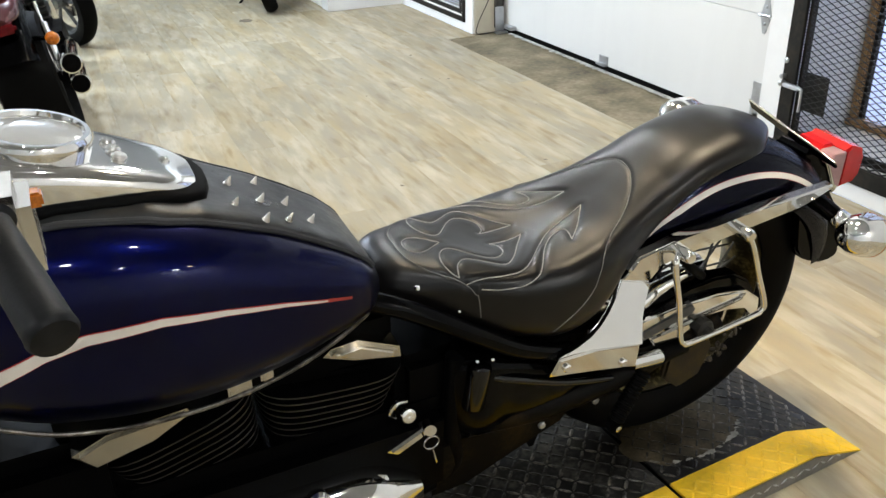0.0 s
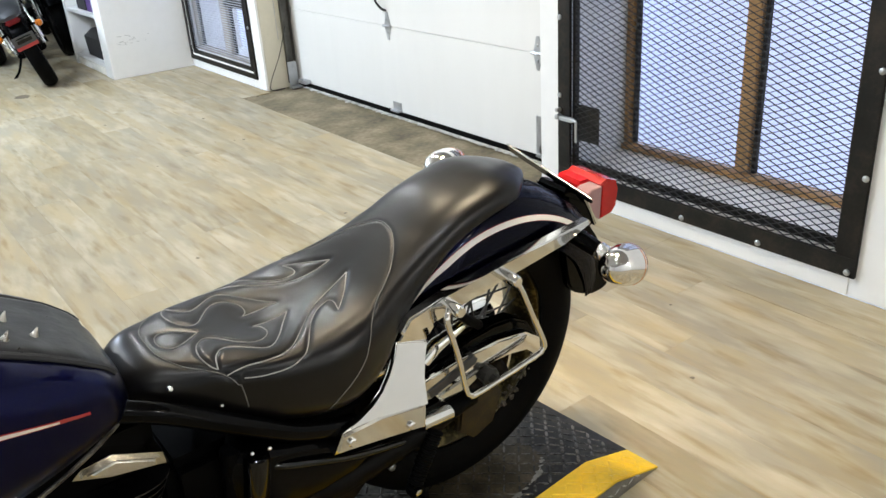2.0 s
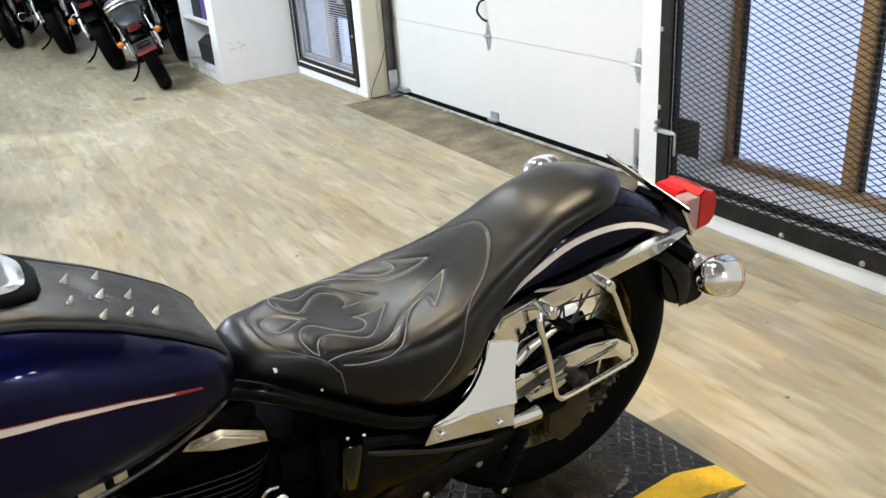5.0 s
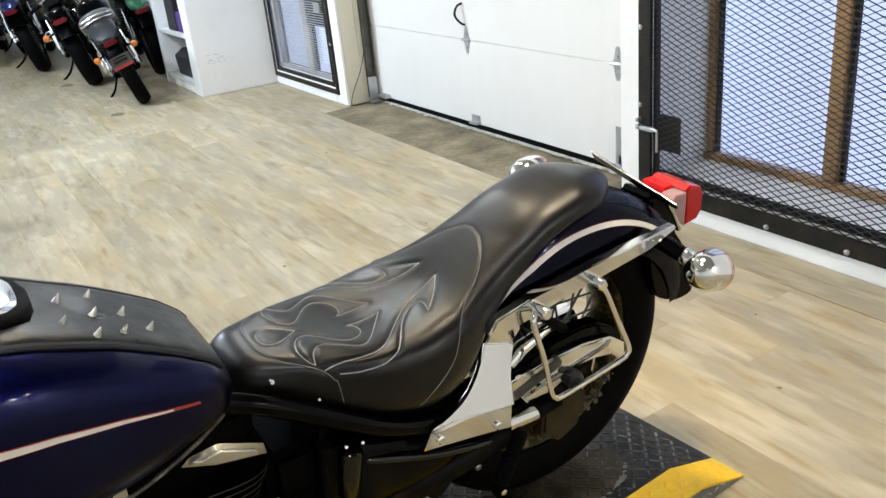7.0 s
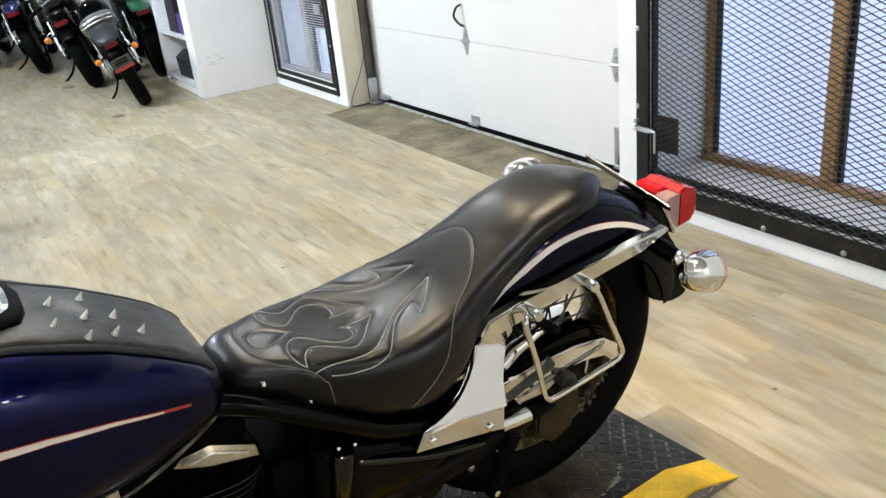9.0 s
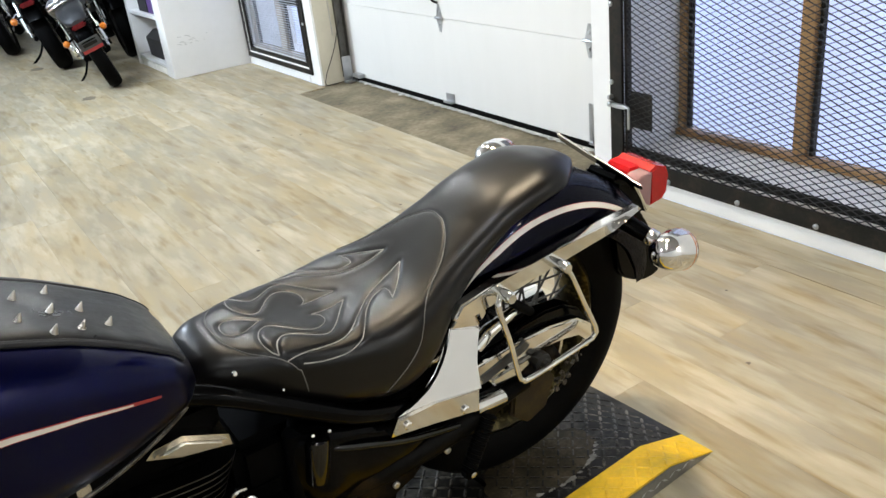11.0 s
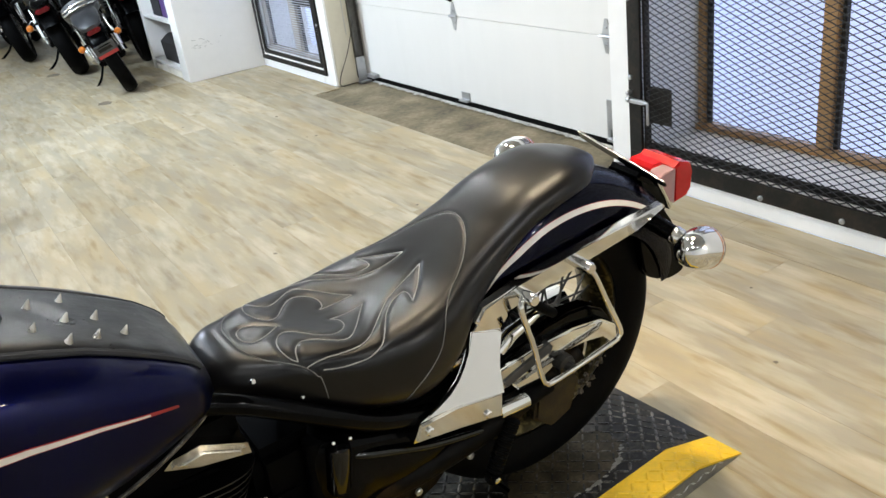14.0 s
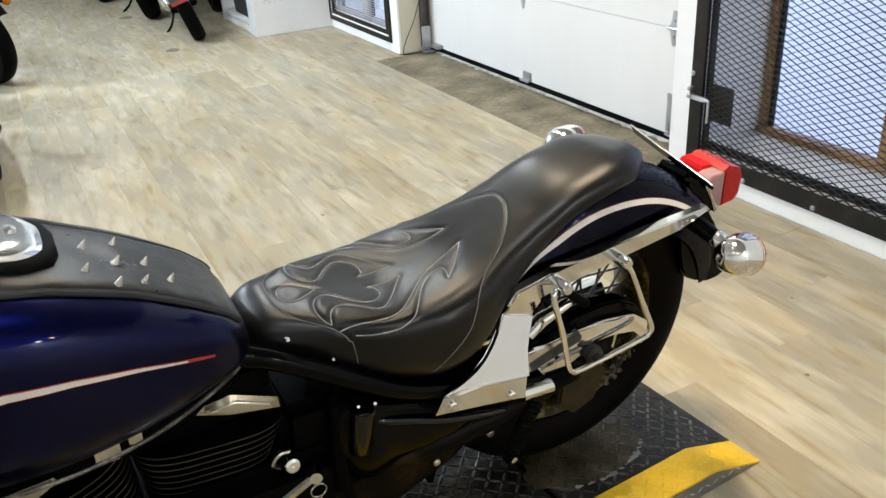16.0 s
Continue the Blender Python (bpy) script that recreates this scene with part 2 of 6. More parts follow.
    bp.inputs["Strength"].default_value, bp.inputs["Distance"].default_value = 0.15, 0.001
    l.new(grain, bp.inputs["Height"])
    l.new(bp.outputs[0], b.inputs["Normal"])
    return m


M_FLOOR = floor_material()


# ---- mesh helpers ----
def thing(name, label, category, m=None, group="", kind=""):
    """An empty at a thing's base, which carries its parts."""
    ob = new(name)
    ob.empty_display_size = 0.1
    if m is not None:
        ob.matrix_basis = m
    return tagged(ob, label, category, group, kind)


def finish(bm, material, name, angle=40):
    bmesh.ops.recalc_face_normals(bm, faces=bm.faces)
    me = bpy.data.meshes.new(name)
    bm.to_mesh(me)
    bm.free()
    for p in me.polygons:
        p.use_smooth = True
    me.set_sharp_from_angle(angle=radians(angle))
    for mm in material if isinstance(material, (list, tuple)) else (material,):
        me.materials.append(mm)
    return me


def part(name, bm, material, parent, label="", angle=40):
    ob = new(name, finish(bm, material, name, angle))
    ob.parent = parent
    if label:
        ob["label"] = label
    return ob


def solid(name, bm, material, label, category, kind="", group="", angle=40):
    """A thing that is one mesh."""
    return tagged(new(name, finish(bm, material, name, angle)), label, category, group, kind)


def box(bm, lo, hi, bevel=0.0, m=None):
    """A box between two corners, with rounded edges."""
    made = bmesh.ops.create_cube(bm, size=1)["verts"]
    for v in made:
        v.co = Vector([(a + b) / 2 + c * (b - a) for a, b, c in zip(lo, hi, v.co)])
    if bevel:
        edges = list({e for v in made for e in v.link_edges})
        made = list({v for f in bmesh.ops.bevel(bm, geom=edges, offset=bevel, segments=2, affect="EDGES")["faces"] for v in f.verts} | {v for v in made if v.is_valid})
    if m is not None:
        for v in made:
            v.co = m @ v.co
    return bm


def smooth_path(points, steps=6):
    """A curve through the points."""
    p = [Vector(q) for q in points]
    if len(p) < 3:
        return p
    out = []
    for i in range(len(p) - 1):
        a, b, c, d = p[max(i - 1, 0)], p[i], p[i + 1], p[min(i + 2, len(p) - 1)]
        for k in range(steps):
            t = k / steps
            out.append(0.5 * (2 * b + (c - a) * t + (2 * a - 5 * b + 4 * c - d) * t * t + (3 * b - a - 3 * c + d) * t ** 3))
    return out + [p[-1]]


def tube(bm, points, r, sides=12, caps=True, flat=1.0):
    """A round tube along points; r is one radius or one for each point."""
    pts = [Vector(p) for p in points]
    rs = r if isinstance(r, (list, tuple)) else [r] * len(pts)
    rings, up = [], None
    for i, p in enumerate(pts):
        way = (pts[min(i + 1, len(pts) - 1)] - pts[max(i - 1, 0)]).normalized()
        if up is None:
            up = Vector((0, 0, 1)) if abs(way.z) < 0.9 else Vector((0, 1, 0))
        side = way.cross(up).normalized()
        up = side.cross(way).normalized()
        rings.append([bm.verts.new(p + (side * math.cos(a) + up * math.sin(a) * flat) * rs[i]) for a in [2 * math.pi * k / sides for k in range(sides)]])
    for a, b in zip(rings, rings[1:]):
        for k in range(sides):
            bm.faces.new((a[k], a[(k + 1) % sides], b[(k + 1) % sides], b[k]))
    if caps:
        bm.faces.new(rings[0][::-1])
        bm.faces.new(rings[-1])
    return bm


def lathe(bm, profile, origin, axis, sides=32, closed=False):
    """A profile of (along, radius) turned about an axis through origin."""
    axis = Vector(axis).normalized()
    u = axis.orthogonal().normalized()
    w = axis.cross(u)
    rings = []
    for s, r in profile:
        c = Vector(origin) + axis * s
        rings.append([bm.verts.new(c + (u * math.cos(2 * math.pi * k / sides) + w * math.sin(2 * math.pi * k / sides)) * max(r, 1e-4)) for k in range(sides)])
    pairs = list(zip(rings, rings[1:])) + ([(rings[-1], rings[0])] if closed else [])
    for a, b in pairs:
        for k in range(sides):
            bm.faces.new((a[k], a[(k + 1) % sides], b[(k + 1) % sides], b[k]))
    if not closed:
        bm.faces.new(rings[0][::-1])
        bm.faces.new(rings[-1])
    return bm


def prism(bm, outline, y0, y1, bevel=0.0):
    """An outline in x and z, drawn out from y0 to y1 (each a number or a function of x, z)."""
    f0 = y0 if callable(y0) else (lambda x, z: y0)
    f1 = y1 if callable(y1) else (lambda x, z: y1)
    a = [bm.verts.new((x, f0(x, z), z)) for x, z in outline]
    b = [bm.verts.new((x, f1(x, z), z)) for x, z in outline]
    n = len(outline)
    faces = [bm.faces.new(a), bm.faces.new(b[::-1])] + [bm.faces.new((a[i], b[i], b[(i + 1) % n], a[(i + 1) % n])) for i in range(n)]
    if bevel:
        edges = [e for e in faces[0].edges] + [e for e in faces[1].edges]
        bmesh.ops.bevel(bm, geom=edges, offset=bevel, segments=2, affect="EDGES")
    return bm


def spread(stations, count):
    """Stations (x, values...) carried over to count even steps by a smooth curve."""
    s = np.array(stations, float)
    xs = s[:, 0]
    at = np.linspace(xs[0], xs[-1], count)
    out = np.zeros((count, s.shape[1]))
    out[:, 0] = at
    for k in range(1, s.shape[1]):
        v = s[:, k]
        slope = np.gradient(v, xs)
        i = np.clip(np.searchsorted(xs, at, side="right") - 1, 0, len(xs) - 2)
        h = xs[i + 1] - xs[i]
        t = (at - xs[i]) / h
        out[:, k] = ((2 * t ** 3 - 3 * t ** 2 + 1) * v[i] + (t ** 3 - 2 * t ** 2 + t) * h * slope[i] + (3 * t ** 2 - 2 * t ** 3) * v[i + 1] + (t ** 3 - t ** 2) * h * slope[i + 1])
    return out


def section(row, count, top=2.3, low=3.2):
    """A closed round section (x, top, half width, height of the widest place, bottom) as y and z, from the top round."""
    _, zc, w, zm, zb = row[:5]
    out = []
    for k in range(count):
        a = 2 * math.pi * k / count
        s, c = math.sin(a), math.cos(a)
        n = top if c >= 0 else low
        y = w * math.copysign(abs(s) ** (2 / n), s)
        z = zm + (zc - zm if c >= 0 else zm - zb) * math.copysign(abs(c) ** (2 / n), c)
        out.append((y, z))
    return out


def even_section(row, count, top, low):
    """The same section with its points at even distances."""
    dense = np.array(section(row, 1600, top, low))
    dense = np.vstack([dense, dense[:1]])
    way = np.concatenate([[0], np.cumsum(np.hypot(*np.diff(dense, axis=0).T))])
    at = np.arange(count) * way[-1] / count
    return list(zip(np.interp(at, way, dense[:, 0]), np.interp(at, way, dense[:, 1])))


def loft(bm, rows, count, top=2.3, low=3.2):
    """A closed body through round sections along x."""
    rings = [[bm.verts.new((r[0], y, z)) for y, z in section(r, count, top, low)] for r in rows]
    for a, b in zip(rings, rings[1:]):
        for k in range(count):
            bm.faces.new((a[k], a[(k + 1) % count], b[(k + 1) % count], b[k]))
    bm.faces.new(rings[0][::-1])
    bm.faces.new(rings[-1])
    return bm


def bolt(bm, at, axis, r=0.006, h=0.004):
    lathe(bm, [(0, r), (h * 0.7, r), (h, r * 0.7), (h, 0.0005)], at, axis, 10)
    return bm


# ---- the room ----
WALL_X = 2.70
DOOR_X = 2.93
SOUTH, NORTH, WEST = -3.2, 14.0, -4.2


def wall_box(name, lo, hi, material, label, bevel=0.004):
    bm = bmesh.new()
    box(bm, lo, hi, bevel)
    return solid(name, bm, material, label, "wall", "structure")


def build_walls():
    top = CEILING
    # the wall with the openings, piece by piece round them
    wall_box("wall_east_south", (WALL_X, SOUTH, 0), (3.10, 1.03, top), M_WALL, "white painted wall beside the caged window")
    wall_box("wall_east_sill", (WALL_X, 1.03, 0), (3.10, 2.25, 0.10), M_WALL, "low white sill wall under the caged window")
    wall_box("wall_east_head", (WALL_X, 1.03, 2.15), (3.10, 2.25, top), M_WALL, "white wall above the caged window")
    wall_box("wall_east_post", (WALL_X, 2.25, 0), (3.10, 2.39, top), M_WALL, "narrow white post beside the garage door")
    wall_box("wall_east_lintel", (WALL_X, 2.39, 2.35), (3.10, 4.99, top), M_WALL, "white wall above the garage door")
    wall_box("wall_east_pier", (WALL_X, 4.993, 0), (3.10, 5.17, top), M_WALL, "white pier between window and garage door")
    wall_box("wall_east_base", (WALL_X, 5.17, 0), (3.10, 6.20, 0.085), M_WALL, "low white wall under the far window")
    wall_box("wall_east_over", (WALL_X, 5.17, 2.15), (3.10, 6.20, top), M_WALL, "white wall above the far window")
    wall_box("wall_east_north", (WALL_X, 6.20, 0), (3.10, NORTH, top), M_WALL, "white painted wall behind the shelves")
    # cream return of the pier inside the door opening
    wall_box("trim_pier_return", (WALL_X + 0.012, 4.984, 0), (DOOR_X + 0.05, 4.993, 2.35), M_BEIGE, "cream painted return of the door opening")
    wall_box("wall_south", (WEST, SOUTH - 0.2, 0), (3.10, SOUTH, top), M_WALL, "plain white wall")
    wall_box("wall_north", (WEST, NORTH, 0), (3.10, NORTH + 0.2, top), M_WALL, "plain white wall")
    wall_box("wall_west", (WEST - 0.2, SOUTH - 0.2, 0), (WEST, NORTH + 0.2, top), M_WALL, "plain white wall")
    bm = bmesh.new()
    box(bm, (WEST - 0.2, SOUTH - 0.2, top), (3.3, NORTH + 0.2, top + 0.15))
    solid("ceiling", bm, M_CEILING, "plain grey painted ceiling", "ceiling", "structure")


def expanded_mesh(bm, x, y0, y1, z0, z1, py=0.052, pz=0.0112, r=0.0015):
    """Diamonds of expanded metal: zigzag strands that touch at every second bend."""
    n, rows = int((y1 - y0) / (py / 2)), int((z1 - z0) / pz)
    for j in range(rows):
        ring = None
        for i in range(n + 1):
            y = y0 + i * py / 2
            up = 1 if (i + j) % 2 else -1
            z = z0 + pz * (j + 0.5) + up * pz / 2
            v = [bm.verts.new((x + a * r, y, z + b * r)) for a, b in ((-1, -1), (1, -0.4), (1, 1), (-1, 0.4))]
            if ring:
                for k in range(4):
                    bm.faces.new((ring[k], ring[(k + 1) % 4], v[(k + 1) % 4], v[k]))
            ring = v
    return bm


def caged_window(name, y0, y1, z0, z1, bolts, latch_y, label, fine=False):
    """An iron frame with expanded metal over a deep window niche."""
    w = thing(name, label, "window", kind="structure")
    bw, x0, x1 = 0.034 if fine else 0.066, WALL_X - 0.014, WALL_X - 0.001
    for lo, hi in (((x0, y0, z0), (x1, y1, z0 + bw)), ((x0, y0, z1 - bw), (x1, y1, z1)),
                   ((x0, y0, z0 + bw), (x1, y0 + bw, z1 - bw)), ((x0, y1 - bw, z0 + bw), (x1, y1, z1 - bw))):
        part("frame_bar", box(bmesh.new(), lo, hi, 0.002), M_FRAME, w, "dark flat iron bar")
    # inner angle lip, worn to brown
    for y in (y0 + bw, y1 - bw - 0.012):
        part("frame_lip", box(bmesh.new(), (x1 + 0.002, y, z0 + bw), (x1 + 0.03, y + 0.012, z1 - bw), 0.001), M_FRAME, w)
    bm = bmesh.new()
    if fine:
        # an inner frame within the outer one, a pale gap between them, and level wires close together
        a, b = 0.048, 0.078
        for lo, hi in (((x0 + 0.004, y0 + a, z0 + a), (x1, y1 - a, z0 + b)), ((x0 + 0.004, y0 + a, z1 - b), (x1, y1 - a, z1 - a)),
                       ((x0 + 0.004, y0 + a, z0 + b), (x1, y0 + b, z1 - b)), ((x0 + 0.004, y1 - b, z0 + b), (x1, y1 - a, z1 - b))):
            part("inner_frame_bar", box(bmesh.new(), lo, hi, 0.002), M_FRAME, w, "dark inner iron bar")
        for lo, hi in (((x0 + 0.007, y0 + bw, z0 + bw), (x1, y1 - bw, z0 + a)), ((x0 + 0.007, y0 + bw, z0 + a), (x1, y0 + a, z1 - bw)), ((x0 + 0.007, y1 - a, z0 + a), (x1, y1 - bw, z1 - bw))):
            part("gap_strip", box(bmesh.new(), lo, hi), M_SILL, w, "pale strip between the frames")
        for k in range(int((z1 - z0 - 2 * b) / 0.0165)):
            z = z0 + b + 0.0165 * (k + 0.5)
            box(bm, (x1 + 0.004, y0 + b, z - 0.0022), (x1 + 0.007, y1 - b, z + 0.0022))
        plate = box(bmesh.new(), (x0 - 0.006, y0 + 0.10, 0.60), (x0 + 0.002, y0 + 0.20, 0.665), 0.003)
        part("latch_plate", plate, M_STEEL, w, "pale steel latch")
    else:
        expanded_mesh(bm, x1 + 0.006, y0 + 0.02, y1 - 0.02, z0 + 0.03, z1 - 0.03)
        expanded_mesh(bm, x1 + 0.030, y0 + 0.034, y1 - 0.03, z0 + 0.04, z0 + 0.115)
        part("frame_angle", box(bmesh.new(), (x1 + 0.036, y0 + 0.03, z0 + 0.03), (x1 + 0.041, y1 - 0.03, z0 + bw + 0.028), 0.001), M_FRAME, w, "dark iron angle behind the mesh")
    me = bpy.data.meshes.new("mesh_panel")
    bm.to_mesh(me)
    bm.free()
    me.materials.append(M_FINE_MESH if fine else M_MESH)
    panel = new("mesh_panel", me)
    panel.parent = w
    panel["label"] = "close level grey wires" if fine else "dark expanded metal mesh"
    for y, z in bolts:
        part("bolt", bolt(bmesh.new(), (x0, y, z), (-1, 0, 0), 0.010, 0.007), M_STEEL, w)
    if latch_y is not None:
        plate = bmesh.new()
        box(plate, (x1 + 0.010, latch_y - 0.10, 0.255), (x1 + 0.014, latch_y + 0.008, 0.40), 0.001)
        part("latch_plate", plate, M_FRAME, w, "square dark steel plate behind the latch")
        bar = bmesh.new()
        box(bar, (x0 - 0.022, latch_y + 0.0, 0.335), (x0 - 0.005, latch_y + 0.075, 0.352), 0.003)
        part("latch_bolt", bar, M_STEEL, w, "steel slide bolt")
        tube(bm := bmesh.new(), smooth_path([(x0 - 0.014, latch_y + 0.03, 0.346), (x0 - 0.02, latch_y - 0.015, 0.346), (x0 - 0.022, latch_y - 0.022, 0.33), (x0 - 0.022, latch_y - 0.022, 0.262)]), 0.0055, 8)
        part("latch_handle", bm, M_STEEL, w, "bent steel handle")
        eye = bmesh.new()
        lathe(eye, [(0, 0.011), (0.02, 0.011), (0.024, 0.006)], (x0 - 0.002, latch_y + 0.085, 0.345), (-1, 0, 0), 12)
        lathe(eye, [(0, 0.009), (0.02, 0.009), (0.024, 0.005)], (x0 - 0.002, latch_y + 0.085, 0.372), (-1, 0, 0), 12)
        part("latch_eye", eye, M_STEEL, w)
    return w


def window_niche(name, y0, y1, stiles, label, xb=3.06, wood=None):
    """The wooden window at the back of a niche, with its sill; stiles are (y, width)."""
    w = thing(name, label, "window", kind="structure")
    wood = wood or M_WOOD
    sill = bmesh.new()
    box(sill, (WALL_X + 0.03, y0, 0.102), (xb + 0.05, y1, 0.128), 0.004)
    part("window_sill", sill, M_SILL, w, "dusty pale sill")
    for lo, hi in (((xb - 0.03, y0, 0.13), (xb + 0.04, y1, 0.154)), ((xb - 0.03, y0, 2.09), (xb + 0.04, y1, 2.149))):
        part("rail", box(bmesh.new(), lo, hi, 0.004), wood, w)
    for y, width in stiles:
        part("stile", box(bmesh.new(), (xb - 0.012, y - width / 2, 0.156), (xb + 0.030, y + width / 2, 2.088), 0.004), wood, w)
        part("stile_strip", box(bmesh.new(), (xb + 0.006, y - width / 2 - 0.018, 0.156), (xb + 0.03, y - width / 2 - 0.002, 2.088), 0.002), M_FRAME, w, "dark metal edge strip")
    edges = sorted(y for y, _ in stiles)
    for a, b in zip(edges, edges[1:]):
        p = bmesh.new()
        box(p, (xb + 0.012, a + 0.015, 0.156), (xb + 0.018, b - 0.015, 2.088))
        pane = part("pane", p, M_FROST, w, "frosted window pane")
        pane.visible_shadow = False
    return w


def frosted():
    m = bpy.data.materials.new("frosted_glass")
    m.use_nodes = True
    b = m.node_tree.nodes["Principled BSDF"]
    b.inputs["Base Color"].default_value = (0.80, 0.81, 0.83, 1)
    b.inputs["Roughness"].default_value = 0.12
    b.inputs["Transmission Weight"].default_value = 1.0
    b.inputs["IOR"].default_value = 1.05
    return m


M_FROST = frosted()


def build_windows():
    caged_window("window_1", 1.01, 2.275, 0.068, 2.18,
                 [(1.967, 0.082), (1.649, 0.084), (1.340, 0.085), (1.034, 0.085), (1.020, 0.389), (1.020, 0.70), (2.262, 0.43), (2.262, 0.73)],
                 2.175, "iron framed security cage of dark expanded metal")
    window_niche("window_2", 1.032, 2.248, [(1.050, 0.03), (1.668, 0.058), (2.232, 0.030)], "brown wooden window with frosted bright panes")
    caged_window("window_3", 5.100, 6.232, 0.06, 2.18, [(5.117, 0.4), (5.117, 0.8)], None, "iron framed cage over the far window", True)
    window_niche("window_4", 5.172, 6.198, [(5.20, 0.05), (5.635, 0.11), (6.175, 0.04)], "grey wooden window behind a metal cage", 2.76, M_GREYWOOD)
    wall_box("trim_window_panel", (2.735, 5.176, 0.49), (2.747, 5.575, 2.08), M_FRAME, "dark panel above the small pane")
    bm = bmesh.new()
    box(bm, (3.35, -6.0, -1.0), (3.37, 16.0, 4.0))
    solid("backdrop", bm, M_SKY, "pale blue daylight outside the windows", "backdrop", "structure")


def build_garage_door():
    d = thing("door_1", "white sectional steel garage door, closed", "garage door", kind="structure")
    y0, y1 = 2.36, 5.03
    z = 0.032
    for top in (0.503, 0.985, 1.467, 1.949, 2.42):
        bm = bmesh.new()
        box(bm, (DOOR_X, y0, z), (DOOR_X + 0.045, y1, top - 0.002), 0.002)
        part("panel", bm, M_DOOR, d)
        z = top
    bm = bmesh.new()
    prism(bm, [(DOOR_X - 0.004, 0.0), (DOOR_X + 0.05, 0.0), (DOOR_X + 0.05, 0.03), (DOOR_X - 0.004, 0.034)], y0, y1)
    part("bottom_seal", bm, M_RUBBER, d, "black rubber bottom seal")
    for y in (2.645, 3.835, 4.99):
        for zz in (0.503, 0.985, 1.467):
            bm = bmesh.new()
            for s in (-1, 1):
                vs = [bm.verts.new((DOOR_X - 0.0035, y + a, zz + s * b)) for a, b in ((-0.028, 0.006), (0.028, 0.006), (0.008, 0.075), (-0.008, 0.075))]
                ws = [bm.verts.new((DOOR_X - 0.0005, v.co.y, v.co.z)) for v in vs]
                bm.faces.new(vs)
                for k in range(4):
                    bm.faces.new((vs[k], vs[(k + 1) % 4], ws[(k + 1) % 4], ws[k]))
            tube(bm, [(DOOR_X - 0.008, y - 0.035, zz), (DOOR_X - 0.008, y + 0.035, zz)], 0.008, 8)
            for s in (-0.035, 0.035):
                bolt(bm, (DOOR_X - 0.0035, y, zz + s), (-1, 0, 0), 0.007, 0.005)
            part("hinge", bm, M_STEEL, d, "galvanised diamond hinge")
    tube(bm := bmesh.new(), smooth_path([(DOOR_X - 0.004, 3.85, 0.70), (DOOR_X - 0.03, 3.865, 0.685), (DOOR_X - 0.045, 3.87, 0.64), (DOOR_X - 0.03, 3.845, 0.60), (DOOR_X - 0.004, 3.838, 0.585)]), 0.0065, 8)
    part("pull_handle", bm, M_FRAME, d, "dark bent pull handle")
    for y in (3.80, 2.60):
        bm = bmesh.new()
        box(bm, (DOOR_X - 0.03, y - 0.04, 0.034), (DOOR_X - 0.001, y + 0.04, 0.044), 0.001)
        box(bm, (DOOR_X - 0.006, y - 0.04, 0.044), (DOOR_X - 0.001, y + 0.04, 0.085), 0.001)
        part("bottom_bracket", bm, M_STEEL, d)
    part("edge_bracket", box(bmesh.new(), (DOOR_X - 0.006, 2.60, 0.045), (DOOR_X - 0.001, 2.66, 0.22), 0.001), M_STEEL, d)
    # vertical track at the pier
    bm = bmesh.new()
    prism(bm, [(DOOR_X - 0.075, 0.03), (DOOR_X - 0.072, 0.03), (DOOR_X - 0.072, 2.4), (DOOR_X - 0.075, 2.4)], 4.955, 4.982)
    box(bm, (DOOR_X - 0.075, 4.979, 0.03), (DOOR_X - 0.015, 4.982, 2.4))
    box(bm, (DOOR_X - 0.018, 4.955, 0.03), (DOOR_X - 0.015, 4.979, 2.4))
    part("track", bm, M_TRACK, d, "dark galvanised vertical door track")
    bm = bmesh.new()
    box(bm, (DOOR_X - 0.09, 4.90, 0.0), (DOOR_X - 0.012, 4.953, 0.012), 0.002)
    box(bm, (DOOR_X - 0.085, 4.945, 0.012), (DOOR_X - 0.02, 4.951, 0.17), 0.002)
    box(bm, (DOOR_X - 0.05, 4.80, 0.036), (DOOR_X - 0.004, 4.90, 0.060), 0.004)
    part("track_foot", bm, M_STEEL, d, "galvanised foot bracket")
    # thin cable beside the track
    tube(bm := bmesh.new(), smooth_path([(DOOR_X - 0.05, 4.975, 0.40), (DOOR_X - 0.12, 4.972, 0.22), (DOOR_X - 0.20, 4.972, 0.07), (DOOR_X - 0.21, 4.965, 0.006), (DOOR_X - 0.12, 4.955, 0.006)]), 0.0028, 6)
    solid("cable", bm, M_BAG, "thin brown cable beside the door track", "cable")
    tube(bm := bmesh.new(), [(DOOR_X - 0.11, 4.976, 0.32), (DOOR_X - 0.12, 4.976, 2.3)], 0.002, 6)
    solid("door_cable", bm, M_STEEL, "thin steel lift cable of the garage door", "cable")


